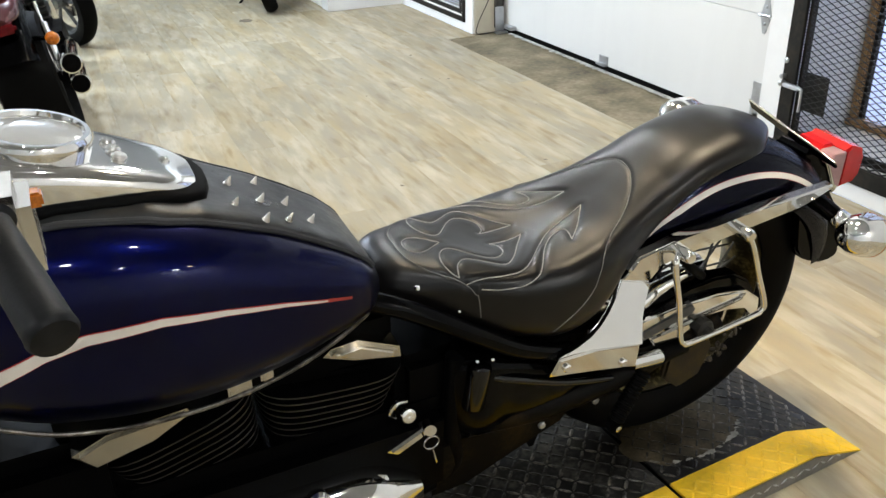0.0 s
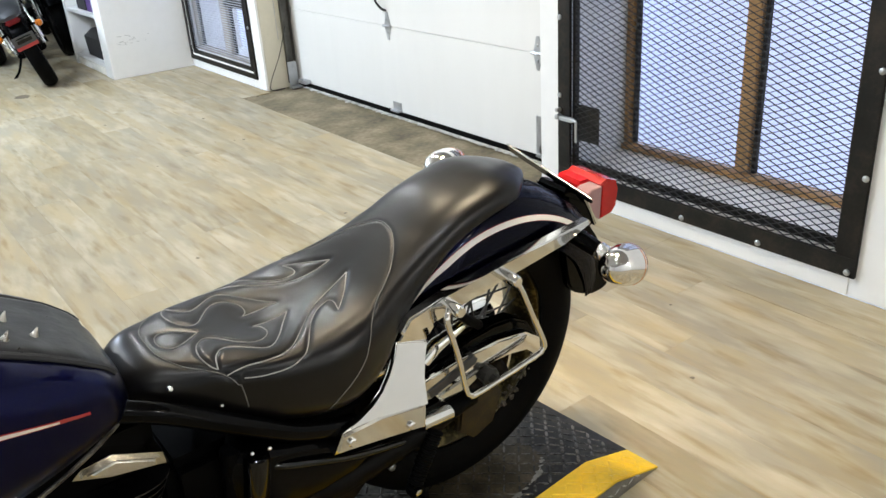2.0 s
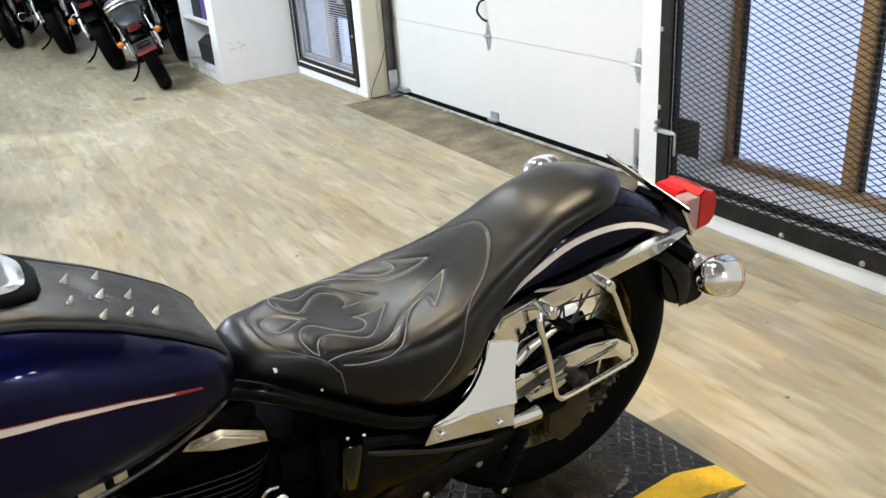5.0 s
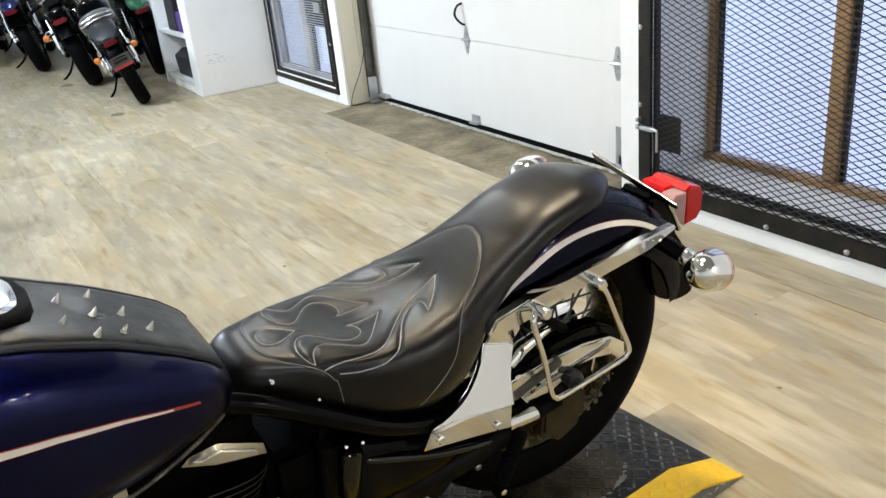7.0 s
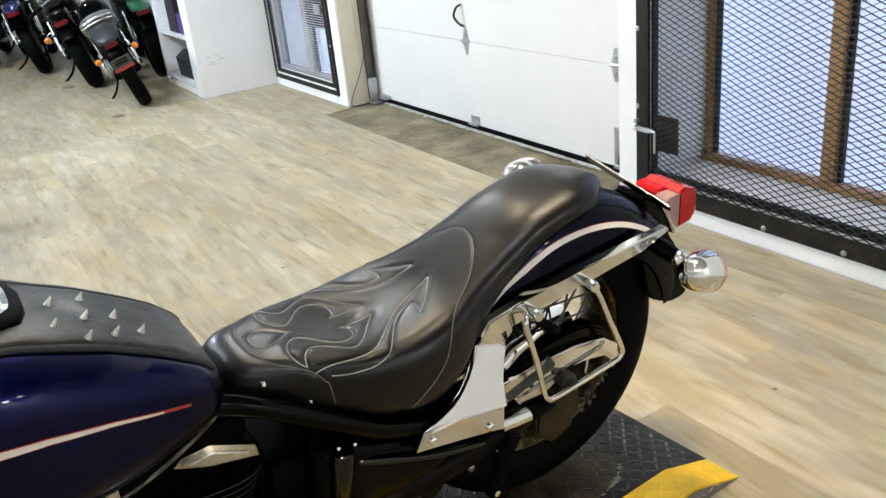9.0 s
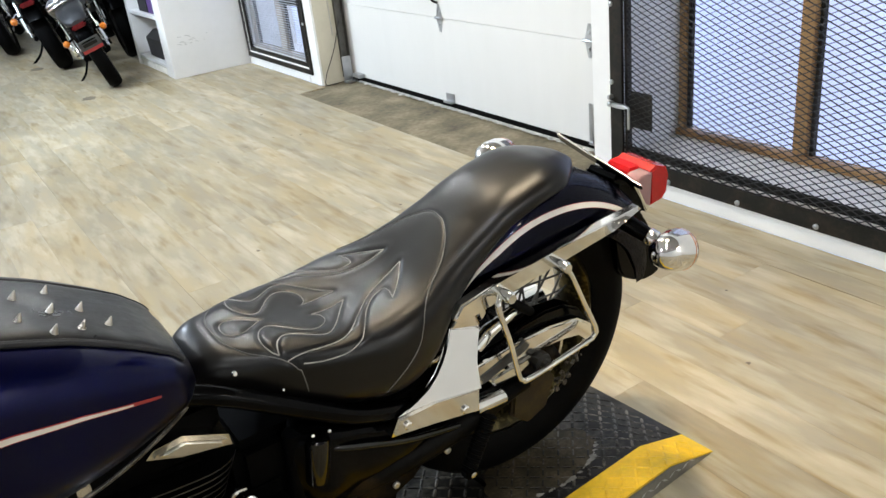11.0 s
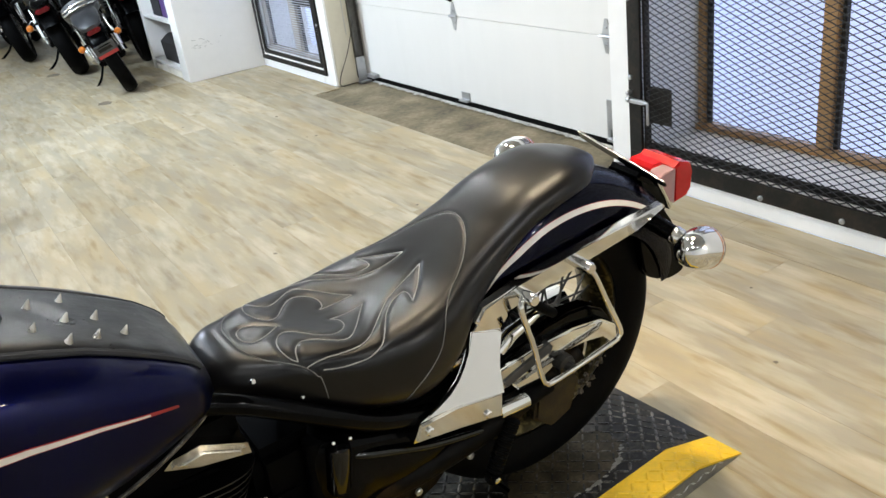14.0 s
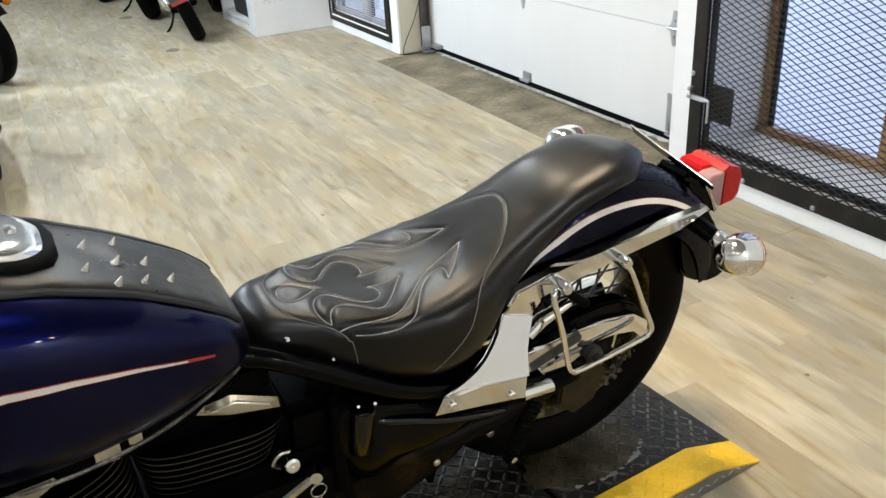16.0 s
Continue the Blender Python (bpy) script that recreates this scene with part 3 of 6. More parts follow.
def build_floor():
    bm = bmesh.new()
    box(bm, (WEST - 0.2, SOUTH - 0.2, -0.2), (2.497, NORTH + 0.2, -0.006))
    box(bm, (2.503, 4.95, -0.2), (2.70, NORTH + 0.2, -0.006))
    box(bm, (2.503, SOUTH - 0.2, -0.2), (2.70, 2.20, -0.006))
    floor = solid("floor", bm, M_RUBBER, "floor of whitewashed oak planks", "floor", "structure")
    # concrete apron in front of the door
    bm = bmesh.new()
    nx, ny = 16, 90
    grid = [[bm.verts.new((2.50 + 0.53 * i / nx, 2.2 + 2.84 * j / ny, -0.006 + 0.004 * noise.noise((i * 0.9, j * 0.6, 0)) + (0.006 if i > 12 else 0))) for j in range(ny + 1)] for i in range(nx + 1)]
    for i in range(nx):
        for j in range(ny):
            bm.faces.new((grid[i][j], grid[i + 1][j], grid[i + 1][j + 1], grid[i][j + 1]))
    solid("pavement_apron", bm, M_CONCRETE, "worn brown concrete strip before the garage door", "concrete strip", "structure")
    # pale dust along the seal
    bm = bmesh.new()
    strip = []
    for j in range(140):
        y = 2.42 + 2.45 * j / 139
        w = 0.012 + 0.022 * noise.noise((j * 0.35, 3, 0)) + 0.02 * noise.noise((j * 1.3, 5, 0))
        strip.append((bm.verts.new((DOOR_X - 0.006, y, 0.008)), bm.verts.new((DOOR_X - 0.02 - max(w, 0.006), y, 0.0055))))
    for a, b in zip(strip, strip[1:]):
        bm.faces.new((a[0], a[1], b[1], b[0]))
    solid("dust_line", bm, M_SALT, "pale gritty dust along the door seal", "dust", "stuff")
    for cx, cy, size in ((1.460, 6.270, 0.044), (1.40, 7.95, 0.05)):
        bm = bmesh.new()
        ring = []
        for k in range(26):
            a = 2 * math.pi * k / 26
            r = size * (1 + 0.45 * noise.noise((math.cos(a) * 1.8 + cx, math.sin(a) * 1.8, 2)))
            ring.append((bm.verts.new((cx + r * math.cos(a), cy + 1.5 * r * math.sin(a), 0.0004)), bm.verts.new((cx + 0.6 * r * math.cos(a), cy + 0.9 * r * math.sin(a), 0.0012))))
        for (a, b), (c, d) in zip(ring, ring[1:] + ring[:1]):
            bm.faces.new((a, c, d, b))
        bm.faces.new([q[1] for q in ring])
        solid("floor_stain", bm, M_STAIN, "dried brown stain on the plank floor", "stain")
    # dark specks of grit
    rng = random.Random(21)
    spots = [(2.274, 1.359), (1.996, 1.063), (2.065, 4.111), (2.108, 4.086), (1.646, 5.014), (1.453, 4.970), (1.53, 6.20), (2.25, 1.80), (1.2, 4.4)]
    spots += [(0.2 + 2.2 * rng.random(), 1.6 + 5.0 * rng.random()) for _ in range(14)]
    bm = bmesh.new()
    for x, y in spots:
        size = 0.004 + 0.006 * rng.random()
        turn = 6.3 * rng.random()
        ring = [bm.verts.new((x + size * (0.6 + 0.5 * rng.random()) * math.cos(turn + a), y + 1.3 * size * (0.5 + 0.5 * rng.random()) * math.sin(turn + a), 0.0006)) for a in [math.pi * k / 4 for k in range(8)]]
        tip = bm.verts.new((x, y, 0.0030))
        for k in range(8):
            bm.faces.new((ring[k], ring[(k + 1) % 8], tip))
    solid("grit", bm, M_STAIN, "dark specks of grit on the plank floor", "grit", "stuff")
    return floor


def plank_mesh(length, width):
    bm = bmesh.new()
    g, t, c = 0.0002, 0.006, 0.0004
    w, h = width / 2 - g, length / 2 - g
    lo = [bm.verts.new((sx * w, sy * h, -t)) for sx, sy in ((-1, -1), (1, -1), (1, 1), (-1, 1))]
    mid = [bm.verts.new((sx * w, sy * h, -c)) for sx, sy in ((-1, -1), (1, -1), (1, 1), (-1, 1))]
    top = [bm.verts.new((sx * (w - c), sy * (h - c), 0)) for sx, sy in ((-1, -1), (1, -1), (1, 1), (-1, 1))]
    for a, b in ((lo, mid), (mid, top)):
        for k in range(4):
            bm.faces.new((a[k], a[(k + 1) % 4], b[(k + 1) % 4], b[k]))
    bm.faces.new(top)
    me = bpy.data.meshes.new("plank")
    bm.to_mesh(me)
    bm.free()
    me.materials.append(M_FLOOR)
    return me


def build_planks(floor):
    """Planks along the wall: one object each where the camera passes, joined farther off."""
    width, length = 0.152, 1.22
    me = plank_mesh(length, width)
    rng = random.Random(4)
    rest = []
    x = 2.50 - width / 2
    col = 0
    while x > WEST:
        y = SOUTH - rng.random() * length
        while y < NORTH:
            c = y + length / 2
            near = -0.6 < x < 2.5 and -0.6 < c < 9.0
            if near:
                ob = new("plank", me)
                ob.parent = floor
                ob.location = (x, c, 0)
            else:
                rest.append((x, c))
            y += length
        x -= width
        col += 1
    verts, faces = [], []
    src = [v.co.copy() for v in me.vertices]
    polys = [tuple(p.vertices) for p in me.polygons]
    for x, c in rest:
        k = len(verts)
        verts += [(v.x + x, min(max(v.y + c, SOUTH), NORTH), v.z) for v in src]
        faces += [tuple(i + k for i in p) for p in polys]
    # the strips beside the apron
    for x, ya, yb in ((2.552, 4.95, NORTH), (2.652, 4.95, NORTH), (2.552, SOUTH, 2.2), (2.652, SOUTH, 2.2)):
        y = ya
        while y < yb:
            e = min(y + length, yb)
            k = len(verts)
            verts += [(x + a * 0.0495, b, z) for z in (-0.006, 0) for a, b in ((-1, y + 0.001), (1, y + 0.001), (1, e - 0.001), (-1, e - 0.001))]
            faces += [(k + 4, k + 5, k + 6, k + 7), (k, k + 1, k + 5, k + 4), (k + 1, k + 2, k + 6, k + 5), (k + 2, k + 3, k + 7, k + 6), (k + 3, k, k + 4, k + 7)]
            y = e
    me2 = bpy.data.meshes.new("far_planks")
    me2.from_pydata(verts, [], faces)
    me2.materials.append(M_FLOOR)
    far = tagged(new("far_planks", me2), kind="stuff")
    far.parent = floor


def build_shelves():
    u = thing("shelf_unit", "white built-in shelf unit with bags and boxes", "shelf", pose(0, 0, 0))
    x0, x1, y0, y1 = 2.09, 2.698, 6.24, 7.22
    bm = bmesh.new()
    box(bm, (x0, y0, 0), (x1, y0 + 0.17, 2.4), 0.004)
    part("side_panel", bm, M_WALL, u)
    part("side_panel", box(bmesh.new(), (x0, y1 - 0.06, 0), (x1, y1, 2.4), 0.004), M_WALL, u)
    part("back_panel", box(bmesh.new(), (x1 - 0.02, y0 + 0.17, 0.0), (x1 - 0.002, y1 - 0.06, 2.4)), M_WALL, u)
    part("plinth", box(bmesh.new(), (x0 + 0.012, y0 + 0.17, 0.0), (x1 - 0.02, y1 - 0.06, 0.055), 0.003), M_SILL, u, "scuffed grey plinth")
    for z in (0.09, 0.445, 0.80, 1.16, 1.52, 1.9):
        part("shelf", box(bmesh.new(), (x0 + 0.006, y0 + 0.171, z - 0.026), (x1 - 0.021, y1 - 0.061, z), 0.003), M_WALL, u)
    rng = random.Random(11)
    for k in range(22):
        x, z = 2.16 + 0.24 * rng.random(), 0.235 + 0.065 * rng.random()
        w, h = 0.006 + 0.028 * rng.random() ** 2, 0.0015 + 0.004 * rng.random()
        bm = bmesh.new()
        box(bm, (x, y0 - 0.0006, z), (x + w, y0 + 0.001, z + h), 0, Matrix.Translation((x, 0, z)) @ Matrix.Rotation(0.35 * (rng.random() - 0.3), 4, "Y") @ Matrix.Translation((-x, 0, -z)))
        part("scuff_mark", bm, M_SCUFF, u, "grey scuff mark")
    # things on the shelves
    bm = bmesh.new()
    prism(bm, [(2.14, 0.091), (2.46, 0.091), (2.47, 0.24), (2.40, 0.29), (2.20, 0.29), (2.13, 0.24)], 6.50, 6.98, 0.02)
    solid("bag", bm, M_BAG, "black nylon bag on the lower shelf", "bag")
    bm = bmesh.new()
    box(bm, (2.13, 6.72, 0.446), (2.17, 6.96, 0.70), 0.004, None)
    solid("magazine_box", bm, M_BAG, "dark standing file box on the shelf", "file box")
    bm = bmesh.new()
    box(bm, (2.13, 6.56, 0.446), (2.30, 6.70, 0.60), 0.004)
    solid("carton", bm, M_PURPLE, "purple printed carton on the shelf", "carton")
    bm = bmesh.new()
    box(bm, (2.14, 6.43, 0.446), (2.36, 6.545, 0.57), 0.004)
    solid("carton", bm, M_PAPER, "white carton on the shelf", "carton")
    return u


def build_lamps():
    """Round ceiling lamps, and unseen pendants added as fill light."""
    first = None
    for x, y, power, warm, wide, spread in LAMPS:
        if first is None:
            first = thing("ceiling_lamp", "unseen round white ceiling lamp, switched on; three are added as fill", "ceiling lamp", pose(x, y, CEILING), "ceiling lamps")
            bm = bmesh.new()
            lathe(bm, [(-0.002, 0.16), (-0.05, 0.16), (-0.06, 0.155), (-0.06, 0.140), (-0.03, 0.136), (-0.03, 0.001)], (0, 0, 0), (0, 0, 1), 32)
            part("housing", bm, M_WALL, first)
        else:
            copy_thing(first, pose(x, y, CEILING))
        data = bpy.data.lights.new("lamp_light", "AREA")
        data.shape, data.size, data.energy, data.color = "DISK", wide, power, LAMP_COLOUR[warm]
        data.spread = radians(spread)
        ob = new("lamp_light", data)
        ob.matrix_basis = pose(x, y, CEILING - 0.063)
    first = None
    # unseen pendants, added to brighten the ceiling and the far floor
    for x, y, power in FILL_BULBS:
        if first is None:
            first = thing("pendant_lamp", "unseen white pendant with a bare bulb, added as fill light", "pendant lamp", pose(x, y, CEILING), "pendant lamps")
            bm = bmesh.new()
            lathe(bm, [(-0.002, 0.045), (-0.02, 0.045), (-0.025, 0.008), (-0.20, 0.008), (-0.205, 0.022), (-0.25, 0.024), (-0.255, 0.001)], (0, 0, 0), (0, 0, 1), 24)
            part("stem", bm, M_WALL, first)
        else:
            copy_thing(first, pose(x, y, CEILING))
        data = bpy.data.lights.new("bulb_fill_light", "POINT")
        data.shadow_soft_size, data.energy, data.color = 0.05, power, COOL if y > 5 else LAMP_COLOUR[0]
        ob = new("bulb_fill_light", data)
        ob.matrix_basis = pose(x, y, CEILING - 0.315)


# ---- the motorcycle on its platform ----
STAND = pose(1.26, 1.148, 0.055, 0, 0, 4.0)
# the motorcycle leans a little on its side stand
LEANING = pose(1.25, 1.166, 0.059, 0, 0, 1.0) @ pose(0, 0, 0, 5.0)
SEAT = [  # x, top, half width, height of the widest place, bottom
    (-0.655, 0.559, 0.060, 0.520, 0.490), (-0.625, 0.579, 0.080, 0.525, 0.480), (-0.56, 0.583, 0.106, 0.522, 0.455),
    (-0.48, 0.582, 0.133, 0.510, 0.425), (-0.40, 0.579, 0.155, 0.495, 0.398), (-0.32, 0.585, 0.164, 0.495, 0.386),
    (-0.25, 0.593, 0.151, 0.510, 0.412), (-0.19, 0.613, 0.129, 0.545, 0.490), (-0.12, 0.642, 0.113, 0.592, 0.556),
    (-0.04, 0.678, 0.106, 0.634, 0.612), (0.02, 0.694, 0.105, 0.652, 0.636), (0.07, 0.703, 0.102, 0.661, 0.648),
    (0.105, 0.700, 0.092, 0.664, 0.654), (0.135, 0.694, 0.068, 0.666, 0.656), (0.165, 0.683, 0.040, 0.664, 0.656), (0.190, 0.666, 0.010, 0.660, 0.655)]
TANK = [
    (-1.29, 0.705, 0.090, 0.660, 0.600), (-1.25, 0.752, 0.135, 0.640, 0.545), (-1.17, 0.790, 0.172, 0.622, 0.500),
    (-1.07, 0.797, 0.192, 0.612, 0.478), (-0.97, 0.784, 0.196, 0.604, 0.472), (-0.90, 0.763, 0.190, 0.598, 0.474),
    (-0.85, 0.739, 0.182, 0.594, 0.480), (-0.80, 0.716, 0.172, 0.590, 0.490), (-0.75, 0.688, 0.160, 0.585, 0.507),
    (-0.70, 0.656, 0.143, 0.578, 0.528), (-0.67, 0.629, 0.124, 0.573, 0.541), (-0.650, 0.600, 0.090, 0.570, 0.552)]
TANK_TOP = 4.0


def top_of(stations, power, x, y):
    """The height of a lofted body above (x, y)."""
    s = np.array(stations)
    _, zc, w, zm = [np.interp(x, s[:, 0], s[:, k]) for k in range(4)]
    return zm + (zc - zm) * max(1 - abs(y / w) ** power, 0) ** (1 / power)


# flames sewn into the seat, one half as (x, distance from the middle line)
FLAMES = {
    "outer_flame": [(-0.489, 0.126), (-0.472, 0.132), (-0.456, 0.137), (-0.435, 0.142), (-0.416, 0.145), (-0.401, 0.144), (-0.385, 0.139), (-0.371, 0.124), (-0.357, 0.104), (-0.341, 0.083), (-0.319, 0.064), (-0.301, 0.058), (-0.289, 0.059), (-0.287, 0.073), (-0.294, 0.096)],
    "flame_tip": [(-0.294, 0.096), (-0.271, 0.075), (-0.251, 0.053), (-0.231, 0.028)],
    "flame_back": [(-0.231, 0.028), (-0.248, 0.030), (-0.273, 0.034), (-0.298, 0.041), (-0.320, 0.051), (-0.340, 0.066), (-0.362, 0.086), (-0.382, 0.105), (-0.400, 0.118), (-0.419, 0.124), (-0.440, 0.124), (-0.458, 0.122), (-0.474, 0.119), (-0.490, 0.117), (-0.511, 0.115)],
    "inner_flame": [(-0.520, 0.104), (-0.515, 0.088), (-0.507, 0.076), (-0.496, 0.068), (-0.484, 0.069), (-0.470, 0.077), (-0.456, 0.087), (-0.442, 0.096), (-0.429, 0.099), (-0.416, 0.093), (-0.396, 0.072), (-0.375, 0.045), (-0.352, 0.018)],
    "inner_edge": [(-0.352, 0.018), (-0.374, 0.020), (-0.396, 0.020), (-0.418, 0.019)],
    "curl": [(-0.418, 0.019), (-0.408, 0.029), (-0.407, 0.048), (-0.417, 0.064), (-0.433, 0.073), (-0.449, 0.071), (-0.465, 0.059), (-0.480, 0.042), (-0.492, 0.029), (-0.505, 0.024), (-0.518, 0.031), (-0.528, 0.046), (-0.533, 0.064), (-0.532, 0.082), (-0.527, 0.096), (-0.520, 0.104)],
    "teardrop": [(-0.507, 0.000), (-0.524, 0.012), (-0.543, 0.023), (-0.559, 0.025), (-0.570, 0.016), (-0.574, 0.000)],
}
FRONT_SEAM = [(-0.588, 0.0), (-0.586, 0.033), (-0.578, 0.055), (-0.562, 0.079), (-0.542, 0.096), (-0.524, 0.109), (-0.510, 0.119), (-0.500, 0.126)]
FRONT_SEAM_SIDE = [(-0.496, 0.535), (-0.493, 0.517), (-0.490, 0.490)]
BACK_SEAM = [(-0.125, 0.0), (-0.129, 0.022), (-0.139, 0.040), (-0.157, 0.062), (-0.184, 0.085), (-0.212, 0.102), (-0.233, 0.114), (-0.254, 0.131)]
BACK_SEAM_SIDE = [(-0.272, 0.556), (-0.283, 0.530), (-0.290, 0.512), (-0.305, 0.493), (-0.327, 0.473), (-0.346, 0.456), (-0.362, 0.436)]


def middle(x):
    """The middle line of the sewn pattern wanders a little."""
    return float(np.interp(x, (-0.55, -0.40, -0.23, -0.12), (-0.004, 0.003, 0.014, 0.020)))


def seat_power(x):
    """How square the seat's upper half is: flat where the rider sits."""
    return float(np.interp(x, (-0.65, -0.52, -0.25, -0.10), (2.6, 3.8, 3.8, 2.6)))


def seat_dish(x, y):
    """How far the rider's place is pressed in."""
    w = np.interp(x, [r[0] for r in SEAT], [r[2] for r in SEAT])
    return 0.030 * math.exp(-((x + 0.37) / 0.15) ** 2 - (y / (0.9 * w)) ** 2)


SEAT_ROWS = spread(SEAT, 330)


def seat_share(x, z):
    """How much of the pressing reaches this height: all on top, none on the flank."""
    zc, zm = [np.interp(x, SEAT_ROWS[:, 0], SEAT_ROWS[:, k]) for k in (1, 3)]
    return min(max((z - zm) / (0.6 * (zc - zm)), 0), 1)


def seat_wrinkle(p):
    return 0.0011 * noise.noise(Vector((p.x, p.y, 0.5)) * 9) + 0.0003 * noise.noise(Vector((p.x, p.y, 0.5)) * 28)


def seat_point(x, y, lift=0.0):
    """A point of the seat's upper side."""
    zc, w, zm = [np.interp(x, SEAT_ROWS[:, 0], SEAT_ROWS[:, k]) for k in (1, 2, 3)]
    n = seat_power(x)
    z = zm + (zc - zm) * max(1 - abs(y / w) ** n, 0) ** (1 / n)
    return Vector((x, y, z - seat_dish(x, y) * seat_share(x, z) + lift))


def seat_flank(x, z, lift=0.0):
    """The seat's flank at (x, z), as x, distance from the middle plane, z."""
    zc, w, zm, zb = [np.interp(x, SEAT_ROWS[:, 0], SEAT_ROWS[:, k]) for k in (1, 2, 3, 4)]
    f, n = ((z - zm) / (zc - zm), seat_power(x)) if z > zm else ((zm - z) / (zm - zb), 3.0)
    return Vector((x, w * max(1 - f ** n, 0) ** (1 / n) + lift, z))


def build_seat(bike):
    bm = bmesh.new()
    rings, count = [], 240
    for r in SEAT_ROWS:
        rings.append([bm.verts.new((r[0], y, z)) for y, z in even_section(r, count, seat_power(r[0]), 3.0)])
    for a, b in zip(rings, rings[1:]):
        for k in range(count):
            bm.faces.new((a[k], a[(k + 1) % count], b[(k + 1) % count], b[k]))
    bm.faces.new(rings[0][::-1])
    bm.faces.new(rings[-1])
    sewn, seams = {}, {}
    for name, line in FLAMES.items():
        for s in (1, -1):
            sewn[name, s] = [(q.x, middle(q.x) + s * q.y) for q in smooth_path([(x, h, 0) for x, h in line], 8)]
    for name, line in (("front_seam", FRONT_SEAM), ("cross_seam", BACK_SEAM)):
        for s in (1, -1):
            seams[name, s] = [(q.x, middle(q.x) * max(1 - q.y / 0.1, 0) + s * q.y) for q in smooth_path([(x, h, 0) for x, h in line], 8)]
    flames = np.concatenate([np.array(p) for p in sewn.values()])
    joins = np.concatenate([np.array(p) for p in seams.values()])
    # the rider's place is pressed in; the sewn lines sink into the padding, which swells between them
    for v in bm.verts:
        v.co.z -= seat_dish(v.co.x, v.co.y) * seat_share(v.co.x, v.co.z)
    bmesh.ops.recalc_face_normals(bm, faces=bm.faces)
    bm.normal_update()
    moves = []
    for v in bm.verts:
        move = seat_wrinkle(v.co)
        up = min(max(v.normal.z * 2.5, 0), 1)
        if up and -0.62 < v.co.x < -0.1:
            d = np.min(np.hypot(flames[:, 0] - v.co.x, flames[:, 1] - v.co.y))
            e = np.min(np.hypot(joins[:, 0] - v.co.x, joins[:, 1] - v.co.y))
            move += up * (0.0005 * math.exp(-((d - 0.011) / 0.007) ** 2) - 0.0016 * math.exp(-(d / 0.0040) ** 2) - 0.0013 * math.exp(-(e / 0.0035) ** 2))
        moves.append(v.normal * move)
    for v, move in zip(bm.verts, moves):
        v.co += move
    seat = part("seat", bm, M_LEATHER, bike, "black leather seat with sewn flames", 60)
    for (name, s), line in sewn.items():
        bm = bmesh.new()
        tube(bm, [seat_point(x, y, -0.0010 + seat_wrinkle(seat_point(x, y))) for x, y in line], 0.0010, 6)
        part("flame_stitching", bm, M_THREAD, seat, "pale grey flame stitching")
    for (name, s), line in seams.items():
        over = [seat_point(x, y, -0.0006 + seat_wrinkle(seat_point(x, y))) for x, y in line]
        down = [seat_flank(q.x, q.z, 0.0008) for q in smooth_path([(x, 0, z) for x, z in (FRONT_SEAM_SIDE if name == "front_seam" else BACK_SEAM_SIDE)], 6)]
        bm = bmesh.new()
        tube(bm, over + [Vector((q.x, q.y * s, q.z)) for q in down], 0.0009, 6)
        part(name, bm, M_SEAM, seat, "dark stitched seam")
    return seat


def build_tank(bike):
    rows = spread(TANK, 110)
    bm = bmesh.new()
    loft(bm, rows, 96, TANK_TOP, 2.6)
    tank = part("fuel_tank", bm, M_NAVY, bike, "glossy navy blue fuel tank", 60)

    def side(x, z):
        """The tank's left flank at (x, z), just proud of it."""
        _, zc, w, zm, zb = [np.interp(x, rows[:, 0], rows[:, k]) for k in range(5)]
        if z >= zm:
            y = w * max(1 - ((z - zm) / (zc - zm)) ** TANK_TOP, 0) ** (1 / TANK_TOP)
        else:
            y = w * max(1 - ((zm - z) / (zm - zb)) ** 2.6, 0) ** (1 / 2.6)
        return Vector((x, -y, z))

    for s in (1, -1):
        for name, material, grow, lift in (("red_line", M_REDLINE, 0.0014, 0.0012), ("stripe", M_STRIPE, 0.0, 0.0020)):
            bm = bmesh.new()
            ring = []
            for k in range(70):
                t = k / 69
                x = -1.235 + t * (0.520 if name == "red_line" else 0.480)
                z = float(np.interp(x, (-1.235, -1.176, -1.12, -1.07, -0.98, -0.90, -0.82, -0.745, -0.70), (0.588, 0.632, 0.660, 0.673, 0.675, 0.662, 0.642, 0.618, 0.603)))
                u = (x + 1.235) / 0.535
                half = 0.0105 * (1 - u ** 0.9) + 0.0005 + grow
                pair = []
                for dz in (-half, half):
                    q = side(x, z + dz)
                    q.y = (q.y - lift) * s
                    pair.append(bm.verts.new(q))
                ring.append(pair)
            for a, b in zip(ring, ring[1:]):
                bm.faces.new((a[0], a[1], b[1], b[0]))
            part("cream_stripe" if name == "stripe" else "red_edge", bm, material, tank)
    # bottom seam of the tank
    for s in (1, -1):
        bm = bmesh.new()
        tube(bm, [(r[0], s * r[2] * 0.80, r[3] - (r[3] - r[4]) * 0.86 - 0.004) for r in rows[4:-4]], 0.0035, 8)
        part("tank_seam", bm, M_SEAM_METAL, tank, "rolled lower seam, lighter than the tank")
    return tank


def strip_half(r):
    """Half the width of the leather strip at a station of the tank."""
    return float(np.interp(r[0], (-1.22, -0.95, -0.90, -0.85, -0.80, -0.70, -0.66), (0.105, 0.122, 0.117, 0.109, 0.104, 0.100, 0.090)))


